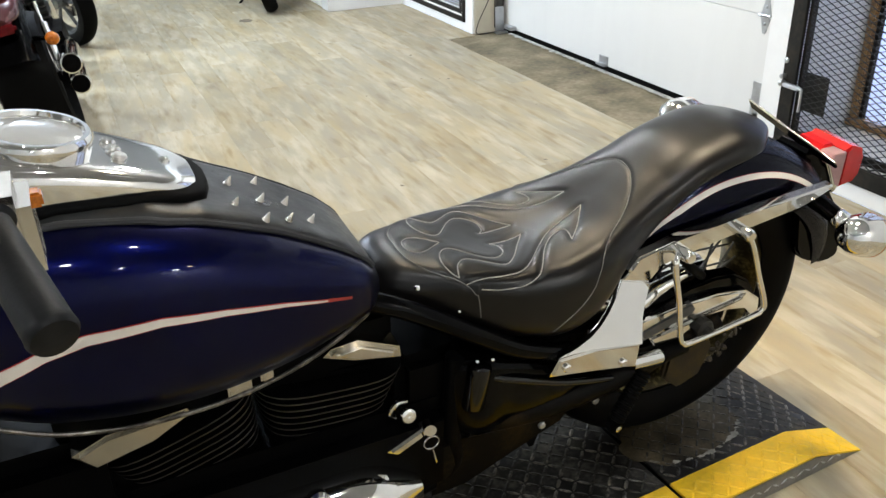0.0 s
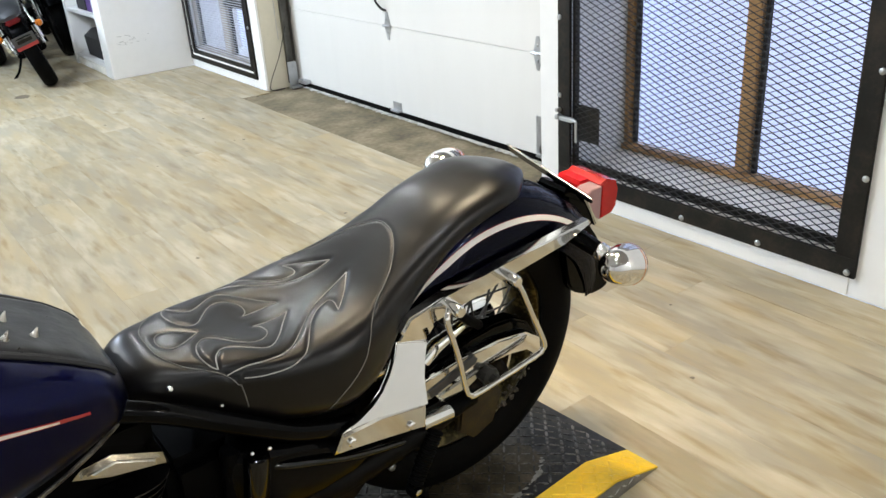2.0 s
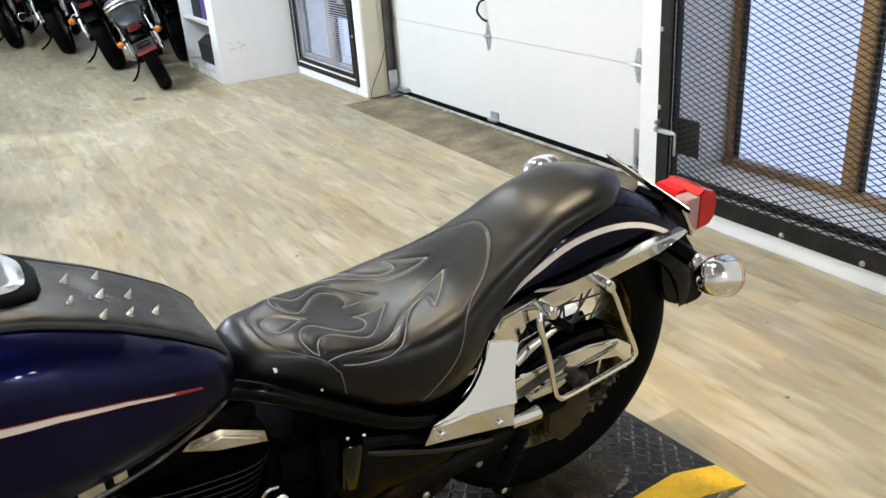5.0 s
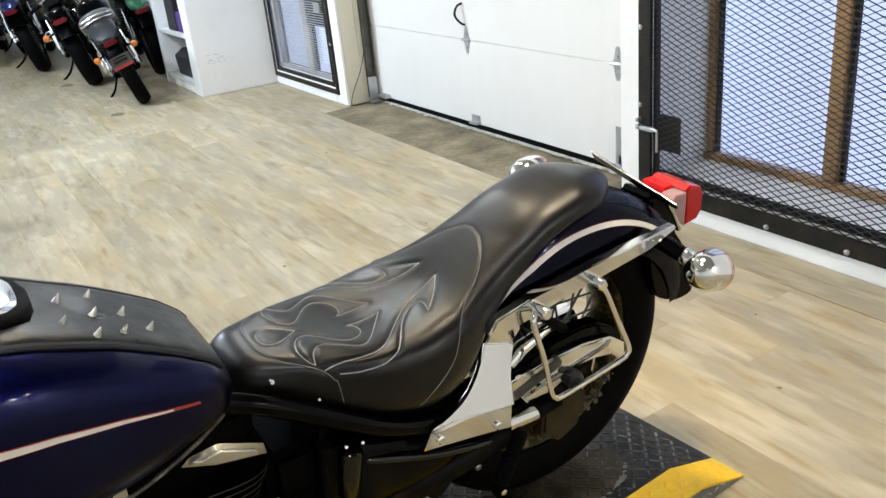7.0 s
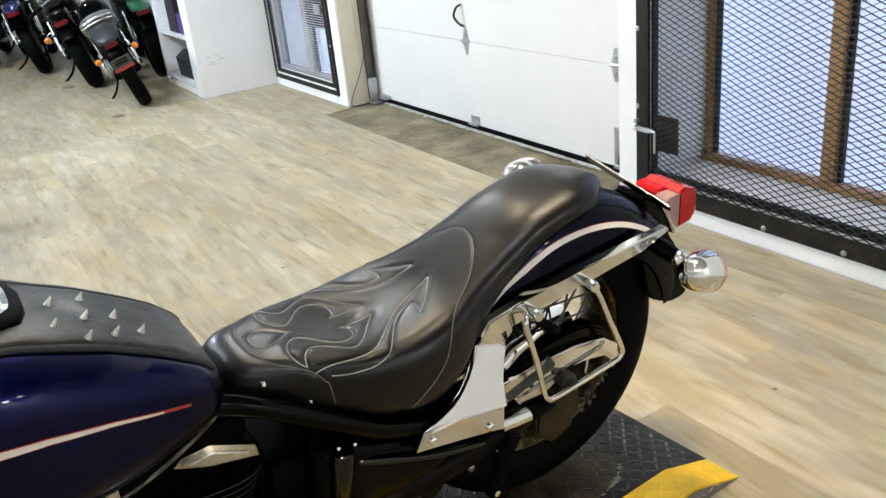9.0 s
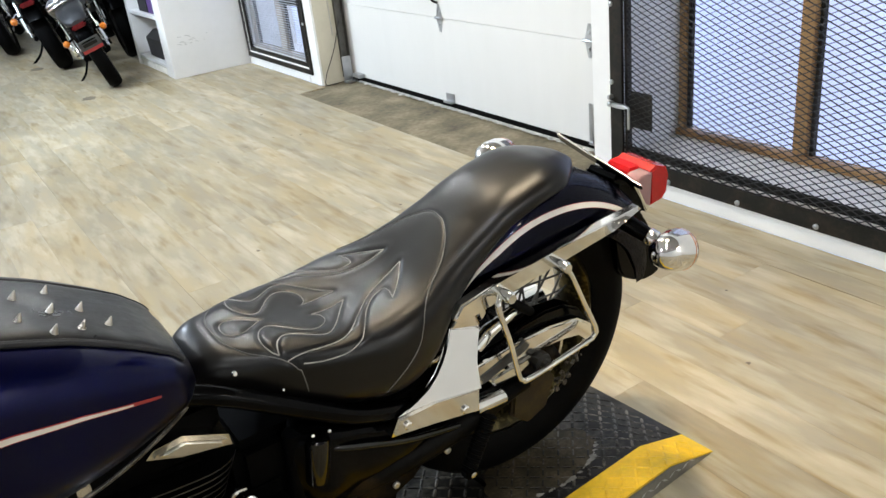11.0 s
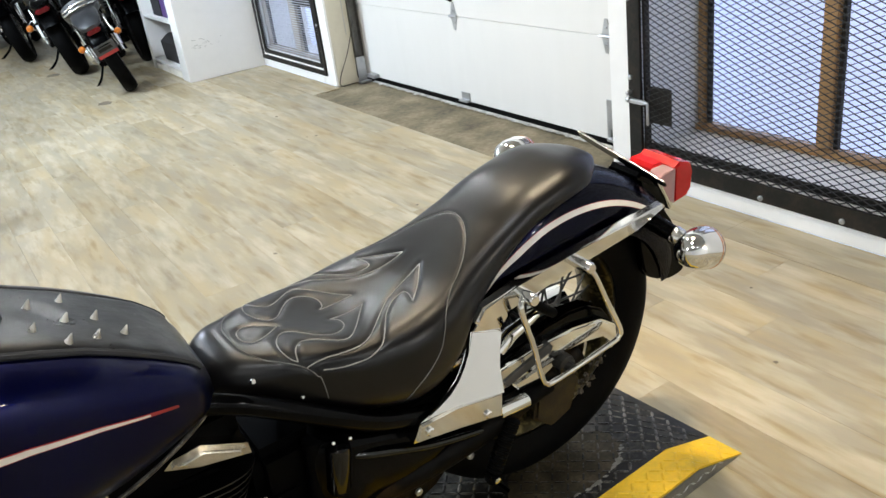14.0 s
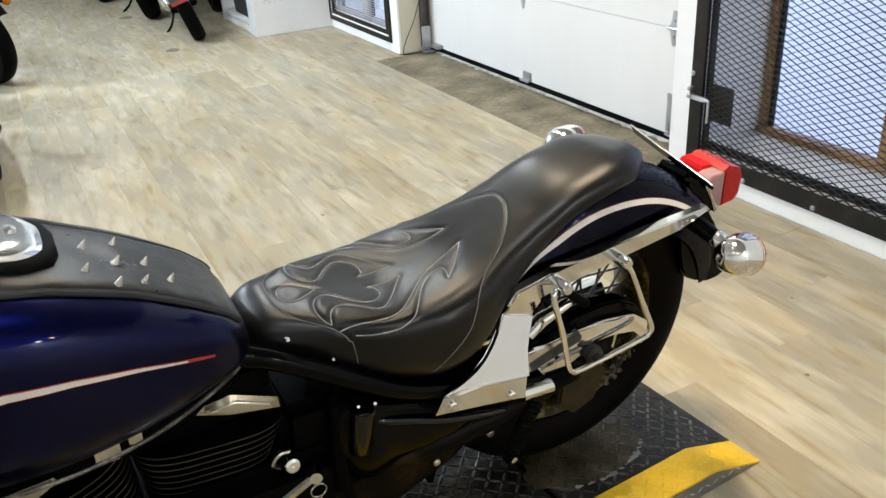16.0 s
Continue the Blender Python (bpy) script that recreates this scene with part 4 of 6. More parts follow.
def build_tank_strip(bike, tank):
    """The padded leather strip on the tank, with spikes."""
    rows = spread(TANK, 110)
    bm = bmesh.new()
    ring_all = []
    for r in rows:
        if r[0] < -1.22 or r[0] > -0.658:
            continue
        half = strip_half(r)
        ring = []
        for k in range(33):
            y = half * (k / 16 - 1) * (1 if k < 16 else 0.84)
            edge = 1 - abs(k / 16 - 1)
            lift = 0.007 * min(edge * 6, 1) ** 0.5 + 0.0012
            ring.append(bm.verts.new((r[0], y, top_of(TANK, TANK_TOP, r[0], y) + lift + 0.0012 * noise.noise((r[0] * 25, y * 25, 0)) + 0.0022 * noise.noise((r[0] * 22 + y * 9, y * 6, 3)))))
        ring_all.append(ring)
    for a, b in zip(ring_all, ring_all[1:]):
        for k in range(32):
            bm.faces.new((a[k], a[k + 1], b[k + 1], b[k]))
    strip = part("tank_strip", bm, M_LEATHER_DULL, bike, "padded black leather tank strip", 60)
    for s in (1, -1):
        bm = bmesh.new()
        tube(bm, [(r[0], s * strip_half(r) * (0.84 if s > 0 else 1), top_of(TANK, TANK_TOP, r[0], strip_half(r)) + 0.003) for r in rows if -1.22 < r[0] < -0.658], 0.0055, 8)
        part("piping", bm, M_BAG, strip, "black edge piping")
    for x, y in ((-0.845, 0.012), (-0.803, 0.034), (-0.851, -0.060), (-0.808, -0.027), (-0.770, -0.013), (-0.816, -0.088), (-0.780, -0.072), (-0.743, -0.052)):
        bm = bmesh.new()
        z = top_of(TANK, TANK_TOP, x, y) + 0.006
        lathe(bm, [(0, 0.0062), (0.002, 0.0068), (0.004, 0.0060), (0.009, 0.0040), (0.0175, 0.0010), (0.018, 0.0002)], (x, y, z - 0.003), (0.55, y * 1.5, 1), 14)
        part("spike", bm, M_SPIKE, strip, "pointed metal spike")
    return strip


def build_console(bike):
    """Chrome console on the tank with the round dial."""
    bm = bmesh.new()
    con = [(-1.25, 0.852, 0.060, 0.812, 0.760), (-1.19, 0.872, 0.086, 0.815, 0.755), (-1.09, 0.862, 0.090, 0.805, 0.748),
           (-1.01, 0.838, 0.084, 0.788, 0.738), (-0.95, 0.814, 0.074, 0.772, 0.728), (-0.915, 0.798, 0.064, 0.762, 0.722), (-0.900, 0.789, 0.052, 0.758, 0.724), (-0.890, 0.782, 0.034, 0.756, 0.726), (-0.886, 0.776, 0.014, 0.754, 0.728)]
    loft(bm, spread(con, 50), 64, 6.0, 4.0)
    con_ob = part("console", bm, M_CHROME, bike, "chrome tank console")
    bm = bmesh.new()
    skirt = []
    for r in con:
        top = top_of(TANK, TANK_TOP, r[0], 0)
        skirt.append((r[0] + (0.011 if r[0] > -1 else 0), top + 0.018, r[2] + 0.012, top + 0.004, top - 0.03))
    loft(bm, spread(skirt, 40), 48, 3.5, 3)
    part("console_gasket", bm, M_RUBBER, con_ob, "black rubber gasket")
    bm = bmesh.new()
    up = Vector((0.22, 0, 1)).normalized()
    c = Vector((-1.077, 0, 0.860))
    lathe(bm, [(-0.03, 0.066), (0.004, 0.070), (0.013, 0.070), (0.018, 0.066), (0.018, 0.060), (0.012, 0.058), (0.010, 0.001)], c, up, 48)
    dial = part("speedometer", bm, M_CHROME, con_ob, "chrome rimmed speedometer")
    bm = bmesh.new()
    lathe(bm, [(0.012, 0.0575), (0.016, 0.045), (0.018, 0.025), (0.0185, 0.001)], c, up, 40)
    part("dial_glass", bm, M_GLASS, dial, "pale domed dial glass")
    for k, (x, y) in enumerate(((-0.992, 0.022), (-0.988, -0.002), (-0.983, -0.024))):
        bm = bmesh.new()
        lathe(bm, [(0, 0.010), (0.006, 0.010), (0.009, 0.007), (0.009, 0.0005)], (x, y, top_of(con, 6.0, x, y) - 0.002), (0.3, 0, 1), 16)
        part("warning_lamp", bm, M_CHROME_DULL, con_ob)
    bm = bmesh.new()
    bolt(bm, (-0.925, 0, top_of(con, 6.0, -0.925, 0) - 0.001), (0.35, 0, 1), 0.008, 0.006)
    part("cap_bolt", bm, M_CHROME, con_ob)


def build_wheel(bike, axle_z=0.323, label="wire spoked rear wheel with black tyre"):
    bm = bmesh.new()
    prof = [(-0.055, 0.222), (-0.068, 0.245), (-0.075, 0.268), (-0.073, 0.292), (-0.060, 0.309), (-0.035, 0.320), (0, 0.323),
            (0.035, 0.320), (0.060, 0.309), (0.073, 0.292), (0.075, 0.268), (0.068, 0.245), (0.055, 0.222)]
    lathe(bm, prof, (0, 0, axle_z), (0, 1, 0), 96, closed=True)
    tyre = part("tyre", bm, M_RUBBER, bike, "black rear tyre")
    bm = bmesh.new()
    for y in (-0.03, 0.0, 0.03):
        lathe(bm, [(y - 0.003, 0.3215 - abs(y) * 0.06), (y, 0.3235 - abs(y) * 0.06), (y + 0.003, 0.3215 - abs(y) * 0.06)], (0, 0, axle_z), (0, 1, 0), 72, closed=True)
    part("tread_rib", bm, M_RUBBER, tyre)
    bm = bmesh.new()
    lathe(bm, [(-0.052, 0.222), (-0.056, 0.214), (-0.050, 0.206), (-0.030, 0.198), (-0.012, 0.190), (0.012, 0.190), (0.030, 0.198), (0.050, 0.206), (0.056, 0.214), (0.052, 0.222)], (0, 0, axle_z), (0, 1, 0), 72, closed=True)
    rim = part("rim", bm, M_RIM, bike, "grimy yellowed metal rim")
    bm = bmesh.new()
    lathe(bm, [(-0.075, 0.022), (-0.07, 0.05), (-0.055, 0.05), (-0.045, 0.03), (0.045, 0.03), (0.055, 0.05), (0.07, 0.05), (0.075, 0.022)], (0, 0, axle_z), (0, 1, 0), 32)
    part("hub", bm, M_BLACK_METAL, bike)
    bm = bmesh.new()
    lathe(bm, [(-0.098, 0.02), (-0.098, 0.088), (-0.088, 0.092), (-0.080, 0.088), (-0.080, 0.02)], (0, 0, axle_z), (0, 1, 0), 48)
    part("belt_pulley", bm, M_DIRTY, bike, "dirty black belt pulley")
    for k in range(56):
        a = 2 * math.pi * k / 56
        s = 1 if k % 2 else -1
        d = (0.55 if (k // 2) % 2 else -0.55)
        bm = bmesh.new()
        tube(bm, [(0.047 * math.cos(a + d), s * 0.060, axle_z + 0.047 * math.sin(a + d)), (0.197 * math.cos(a), s * 0.008, axle_z + 0.197 * math.sin(a))], 0.0026, 5)
        part("spoke", bm, M_SPOKE, rim)
    return tyre


FENDER = [(-0.24, 0.480), (-0.15, 0.585), (-0.04, 0.645), (0.07, 0.662), (0.18, 0.645), (0.28, 0.595), (0.355, 0.520), (0.392, 0.440), (0.400, 0.375)]


def build_fender(bike):
    crown = smooth_path([(x, 0, z) for x, z in FENDER], 6)
    bm = bmesh.new()
    rings = []
    for i, p in enumerate(crown):
        way = (crown[min(i + 1, len(crown) - 1)] - crown[max(i - 1, 0)]).normalized()
        inward = Vector((way.z, 0, -way.x))
        if inward.dot(Vector((0, 0, 0.323)) - p) < 0:
            inward = -inward
        t = i / (len(crown) - 1)
        w, drop = 0.116 - 0.014 * t * t, 0.150 - 0.055 * t
        ring = []
        for k in range(25):
            a = math.pi * (k / 24 - 0.5)
            y = w * math.copysign(abs(math.sin(a)) ** 0.75, a)
            d = drop * (1 - abs(math.cos(a)) ** 0.55) if abs(y) > w * 0.2 else 0.002
            d = drop * (1 - max(1 - (abs(y) / w) ** 2.6, 0) ** (1 / 2.6))
            ring.append(bm.verts.new(p + inward * min(d, 0.105) + Vector((0, y, 0))))
        rings.append(ring)
    for a, b in zip(rings, rings[1:]):
        for k in range(24):
            bm.faces.new((a[k], a[k + 1], b[k + 1], b[k]))
    geom = bmesh.ops.solidify(bm, geom=bm.faces[:], thickness=0.003)
    fender = part("rear_fender", bm, M_NAVY_DEEP, bike, "navy blue rear fender with cream stripe", 50)
    # cream stripe that follows the flank
    for s in (1, -1):
        for name, lo, hi, lift, material in (("red_edge", 0.0008, 0.0118, 0.0012, M_REDLINE), ("cream_stripe", 0.0015, 0.0110, 0.0022, M_STRIPE)):
            bm = bmesh.new()
            rr = []
            for i in range(4, len(crown) - 11):
                p = crown[i]
                way = (crown[i + 1] - crown[i - 1]).normalized()
                inward = Vector((way.z, 0, -way.x))
                if inward.dot(Vector((0, 0, 0.323)) - p) < 0:
                    inward = -inward
                t = i / (len(crown) - 1)
                w, drop = 0.116 - 0.014 * t * t, 0.150 - 0.055 * t
                pair = []
                taper = min(1, (len(crown) - 11 - i) / 8, (i - 3) / 6)
                for d in (0.040 + lo * taper, 0.040 + hi * taper):
                    f = 1 - d / drop
                    y = w * (1 - f ** 2.6) ** (1 / 2.6)
                    pair.append(bm.verts.new(p + inward * (d - lift * 0.3) + Vector((0, s * (y + lift), 0))))
                rr.append(pair)
            for a, b in zip(rr, rr[1:]):
                bm.faces.new((a[0], a[1], b[1], b[0]))
            part(name, bm, material, fender)
    return fender


def build_rear(bike):
    """Struts, guard rails, signals, tail lamp and the plate behind the seat."""
    for s in (1, -1):
        bm = bmesh.new()
        prism(bm, [(-0.208, 0.512), (-0.190, 0.536), (-0.115, 0.550), (0.035, 0.568), (0.250, 0.586), (0.258, 0.578), (0.184, 0.552), (0.038, 0.536), (-0.069, 0.520), (-0.140, 0.508), (-0.190, 0.498)], s * 0.122, s * 0.146, 0.004)
        part("fender_strut", bm, M_CHROME, bike, "chrome fender strut")
        bm = bmesh.new()
        low = [(-0.362, 0.338), (-0.345, 0.372), (-0.270, 0.372), (-0.168, 0.352), (-0.170, 0.298), (-0.260, 0.322)]
        prism(bm, low, s * 0.160, s * 0.126, 0.004)
        mid = [(-0.344, 0.372), (-0.322, 0.377), (-0.300, 0.383), (-0.272, 0.393), (-0.248, 0.406), (-0.228, 0.424), (-0.212, 0.446), (-0.197, 0.474), (-0.134, 0.454), (-0.152, 0.428), (-0.163, 0.400), (-0.167, 0.353), (-0.270, 0.373)]
        prism(bm, mid, lambda x, z: s * (0.160 - 0.42 * (z - 0.362)), lambda x, z: s * (0.148 - 0.42 * (z - 0.362)), 0.002)
        top = [(-0.197, 0.474), (-0.172, 0.498), (-0.120, 0.508), (-0.116, 0.474), (-0.134, 0.454)]
        prism(bm, top, lambda x, z: s * 0.1165, lambda x, z: s * 0.104, 0.002)
        plate = part("chrome_bracket", bm, M_CHROME, bike, "large chrome side bracket")
        for x, z in ((-0.330, 0.352), (-0.205, 0.322)):
            bm = bmesh.new()
            bolt(bm, (x, s * 0.159, z), (0, s, 0), 0.0085, 0.007)
            part("bolt", bm, M_CHROME, plate)
        # guard rail for a bag
        bm = bmesh.new()
        tube(bm, smooth_path([(-0.100, s * 0.140, 0.530), (-0.118, s * 0.160, 0.528), (-0.126, s * 0.168, 0.512), (-0.096, s * 0.162, 0.420), (-0.076, s * 0.160, 0.340), (-0.066, s * 0.160, 0.322), (-0.042, s * 0.160, 0.316), (0.100, s * 0.160, 0.334), (0.122, s * 0.160, 0.342), (0.124, s * 0.161, 0.362), (0.085, s * 0.165, 0.440), (0.045, s * 0.168, 0.522), (0.034, s * 0.160, 0.537), (0.030, s * 0.140, 0.540)], 5), 0.0060, 10)
        part("guard_rail", bm, M_CHROME, bike, "bent chrome guard rail")
        for x, z in ((-0.104, 0.531), (0.030, 0.542)):
            bm = bmesh.new()
            lathe(bm, [(0, 0.012), (0.030, 0.012), (0.034, 0.009), (0.034, 0.0005)], (x, s * 0.146, z), (0, s, 0), 16)
            part("rail_knob", bm, M_CHROME, bike)
        # turn signals on stalks; the right one sits higher and farther forward
        base = Vector((0.245, s * 0.105, 0.545)) if s < 0 else Vector((0.130, 0.105, 0.600))
        head = Vector((0.283, s * 0.207, 0.500)) if s < 0 else Vector((0.172, 0.215, 0.600))
        bm = bmesh.new()
        tube(bm, [base, base.lerp(head, 0.45), base.lerp(head, 0.70)], [0.019, 0.017, 0.015], 14)
        stalk = part("signal_stalk", bm, M_BLACK_PAINT, bike, "black signal stalk")
        bm = bmesh.new()
        tube(bm, [base.lerp(head, 0.50), base.lerp(head, 0.54), base.lerp(head, 0.66), base.lerp(head, 0.74)], [0.0155, 0.019, 0.019, 0.016], 18)
        part("collar", bm, M_CHROME, stalk)
        way = (0.98, 0, -0.2)
        bm = bmesh.new()
        lathe(bm, [(-0.050, 0.004), (-0.047, 0.016), (-0.036, 0.029), (-0.018, 0.038), (0.006, 0.043), (0.026, 0.043), (0.028, 0.039), (0.028, 0.001)], head, way, 32)
        lamp = part("turn_signal", bm, M_CHROME, bike, "round chrome turn signal")
        bm = bmesh.new()
        lathe(bm, [(0.022, 0.0436), (0.034, 0.040), (0.044, 0.026), (0.048, 0.010), (0.0485, 0.001)], head, way, 32)
        part("signal_lens", bm, M_AMBER, lamp)
    # wide plate carrier across the tail, seen on its edge
    far, near, drop, thick = Vector((0.288, 0.140, 0.646)), Vector((0.304, -0.094, 0.595)), Vector((0.012, 0, -0.019)), Vector((0.005, 0, 0.003))
    bm = bmesh.new()
    a = [bm.verts.new(q) for q in (far, near, near + drop * 0.6, near.lerp(far, 0.25) + drop, far + drop)]
    b = [bm.verts.new(q.co + thick) for q in a]
    bm.faces.new(a)
    bm.faces.new(b[::-1])
    for k in range(5):
        bm.faces.new((a[k], b[k], b[(k + 1) % 5], a[(k + 1) % 5]))
    bmesh.ops.bevel(bm, geom=bm.edges[:], offset=0.0012, segments=2, affect="EDGES")
    carrier = part("plate_carrier", bm, M_BLACK_PAINT, bike, "flat black plate carrier behind the seat")
    bm = bmesh.new()
    tube(bm, [far + thick * 0.5, near + thick * 0.5], 0.0024, 8)
    part("carrier_edge", bm, M_CHROME_DULL, carrier, "bright upper edge")
    bm = bmesh.new()
    prism(bm, [(0.285, 0.585), (0.296, 0.604), (0.314, 0.598), (0.345, 0.570), (0.330, 0.548), (0.290, 0.560)], -0.040, 0.045, 0.005)
    part("carrier_foot", bm, M_BLACK_PAINT, bike, "black foot under the plate carrier")
    # black lamp foot and tail lamp
    bm = bmesh.new()
    prism(bm, [(0.285, 0.598), (0.345, 0.565), (0.372, 0.530), (0.377, 0.499), (0.360, 0.492), (0.330, 0.520), (0.290, 0.565)], -0.048, 0.048, 0.006)
    part("lamp_foot", bm, M_BLACK_PAINT, bike, "rounded black lamp foot")
    bm = bmesh.new()
    prism(bm, [(0.336, 0.572), (0.380, 0.560), (0.386, 0.506), (0.378, 0.496), (0.362, 0.530)], -0.0535, 0.0535, 0.003)
    lamp = part("tail_lamp", bm, M_CHROME, bike, "chrome tail lamp housing")
    bm = bmesh.new()
    prism(bm, [(0.386, 0.590), (0.402, 0.599), (0.434, 0.588), (0.443, 0.568), (0.441, 0.528), (0.428, 0.512), (0.390, 0.507)], -0.053, 0.053, 0.004)
    prism(bm, [(0.356, 0.584), (0.364, 0.592), (0.388, 0.592), (0.388, 0.570), (0.358, 0.570)], -0.016, 0.053, 0.003)
    part("red_lens", bm, M_RED_LENS, lamp, "red tail lamp lens")
    bm = bmesh.new()
    prism(bm, [(0.338, 0.578), (0.354, 0.588), (0.387, 0.588), (0.389, 0.508), (0.374, 0.515), (0.352, 0.556)], -0.0540, -0.0165, 0.002)
    part("clear_lens", bm, M_CLEAR_LENS, lamp, "pale clear side of the lamp")
    # rounded black lower end of the fender
    for s in (1, -1):
        bm = bmesh.new()
        prism(bm, [(0.225, 0.560), (0.240, 0.480), (0.252, 0.416), (0.262, 0.400), (0.276, 0.388), (0.300, 0.375), (0.330, 0.366), (0.358, 0.362), (0.376, 0.368), (0.383, 0.382), (0.376, 0.410), (0.358, 0.450), (0.325, 0.510), (0.300, 0.550)], s * 0.080, s * 0.101, 0.005)
        part("fender_flap", bm, M_BLACK_PAINT, bike, "rounded black fender end")
    # hose and tube behind the front rail knob
    bm = bmesh.new()
    tube(bm, smooth_path([(-0.112, -0.118, 0.532), (-0.095, -0.120, 0.519), (-0.051, -0.120, 0.471), (-0.008, -0.116, 0.433)]), 0.0095, 10)
    part("rubber_hose", bm, M_RUBBER, bike, "black rubber hose")
    bm = bmesh.new()
    tube(bm, [(-0.130, -0.098, 0.392), (-0.100, -0.098, 0.415), (-0.036, -0.098, 0.436)], [0.016, 0.016, 0.011], 14)
    part("chrome_tube", bm, M_CHROME, bike)


def build_drive(bike):
    """Swing arm, belt and guards, pegs, exhausts."""
    for s in (1, -1):
        bm = bmesh.new()
        tube(bm, smooth_path([(-0.50, s * 0.100, 0.24), (-0.30, s * 0.115, 0.235), (-0.10, s * 0.120, 0.27), (0.05, s * 0.115, 0.315)]), [0.030] * 6 + [0.027] * 6 + [0.024] * 7, 14)
        part("swing_arm", bm, M_DIRTY if s < 0 else M_BLACK_METAL, bike, "dirty black swing arm")
        bm = bmesh.new()
        lathe(bm, [(0, 0.020), (0.018, 0.020), (0.022, 0.012), (0.034, 0.011), (0.034, 0.0005)], (0, s * 0.128, 0.323), (0, s, 0), 8)
        part("axle_nut", bm, M_FIN, bike)
    bm = bmesh.new()
    lathe(bm, [(-0.012, 0.078), (-0.012, 0.085), (0.012, 0.085), (0.012, 0.078)], (0, -0.098, 0.323), (0, 1, 0), 56, closed=True)
    for k in range(5):
        a = 2 * math.pi * k / 5 + 0.4
        tube(bm, [(0.03 * math.cos(a), -0.098, 0.323 + 0.03 * math.sin(a)), (0.079 * math.cos(a), -0.098, 0.323 + 0.079 * math.sin(a))], 0.010, 8)
    part("pulley", bm, M_CHROME_DULL, bike, "rear belt pulley")
    for z0, z1 in ((0.405, 0.365), (0.232, 0.275)):
        bm = bmesh.new()
        prism(bm, [(0.0, z0), (-0.48, z1), (-0.48, z1 - 0.005), (0.0, z0 - 0.005)], -0.111, -0.086)
        part("drive_belt", bm, M_RUBBER, bike, "black drive belt")
    # upper guard: black body with a chrome face
    bm = bmesh.new()
    prism(bm, [(-0.19, 0.366), (-0.10, 0.388), (-0.03, 0.408), (0.03, 0.418), (0.08, 0.412), (0.12, 0.388), (0.150, 0.342), (0.134, 0.322), (0.06, 0.350), (-0.02, 0.345), (-0.19, 0.312)], -0.118, -0.082, 0.005)
    guard = part("belt_guard", bm, M_BLACK_PAINT, bike, "black belt guard")
    bm = bmesh.new()
    prism(bm, [(-0.19, 0.372), (-0.06, 0.385), (0.03, 0.388), (0.105, 0.376), (0.146, 0.345), (0.150, 0.315), (0.138, 0.290), (0.126, 0.296), (0.130, 0.318), (0.110, 0.338), (0.06, 0.348), (-0.03, 0.346), (-0.19, 0.322)], -0.132, -0.119, 0.004)
    part("guard_trim", bm, M_CHROME, guard, "chrome belt guard trim")
    bm = bmesh.new()
    prism(bm, [(-0.125, 0.330), (-0.02, 0.345), (-0.01, 0.330), (-0.05, 0.316), (-0.108, 0.306)], -0.134, -0.116, 0.004)
    part("lower_guard", bm, M_CHROME, bike)
    bm = bmesh.new()
    prism(bm, [(-0.150, 0.352), (-0.036, 0.388), (-0.024, 0.372), (-0.030, 0.362), (-0.140, 0.330)], -0.1350, -0.1190, 0.003)
    part("guard_pad", bm, M_PAD, guard, "dusty grey plastic pad")
    # rusty adjuster plate and dried mud at the axle's foot
    bm = bmesh.new()
    prism(bm, [(-0.060, 0.268), (0.030, 0.286), (0.052, 0.250), (0.030, 0.185), (-0.020, 0.165), (-0.066, 0.205)], -0.126, -0.108, 0.006)
    part("adjuster_plate", bm, M_RUST, bike, "rust stained adjuster plate")
    rng = random.Random(5)
    for k in range(34):
        t = rng.random()
        c = Vector((0.060 + 0.090 * t + 0.025 * (rng.random() - 0.5), -0.088 - 0.020 * rng.random(), 0.185 + 0.070 * t + 0.035 * (rng.random() - 0.5)))
        bm = bmesh.new()
        bmesh.ops.create_icosphere(bm, subdivisions=1, radius=0.0025 + 0.0055 * rng.random() ** 2)
        for v in bm.verts:
            v.co *= 0.6 + 0.7 * rng.random()
            v.co += c
        part("mud_clump", bm, M_MUD, bike, "dried pale mud")
    # passenger peg, folded down, with a ribbed rubber
    bm = bmesh.new()
    top, tip = Vector((-0.140, -0.148, 0.268)), Vector((-0.198, -0.156, 0.172))
    ribs = []
    for k in range(12):
        s = (tip - top).length * k / 12
        ribs += [(s, 0.0135), (s + 0.002, 0.0165), (s + 0.006, 0.0165), (s + 0.0078, 0.0135)]
    lathe(bm, ribs, top, tip - top, 14)
    peg = part("passenger_peg", bm, M_RUBBER, bike, "ribbed rubber passenger peg")
    bm = bmesh.new()
    box(bm, (-0.214, -0.170, 0.150), (-0.186, -0.144, 0.176), 0.005)
    part("peg_tip", bm, M_BLACK_METAL, peg)
    bm = bmesh.new()
    bolt(bm, (-0.200, -0.170, 0.163), (0, -1, 0), 0.007, 0.004)
    part("bolt", bm, M_CHROME, peg)
    bm = bmesh.new()
    tube(bm, [(-0.168, -0.140, 0.292), (-0.10, -0.140, 0.288)], 0.0155, 16)
    part("peg_mount", bm, M_CHROME, bike, "chrome peg mount")
    bm = bmesh.new()
    tube(bm, [(-0.10, -0.140, 0.288), (-0.04, -0.135, 0.290)], 0.017, 14)
    part("mount_sleeve", bm, M_RUBBER, bike)
    # added filler plate that darkens the gap beside the swing arm
    bm = bmesh.new()
    prism(bm, [(-0.150, 0.215), (-0.140, 0.300), (-0.075, 0.312), (-0.050, 0.290), (-0.062, 0.222)], -0.097, -0.078, 0.004)
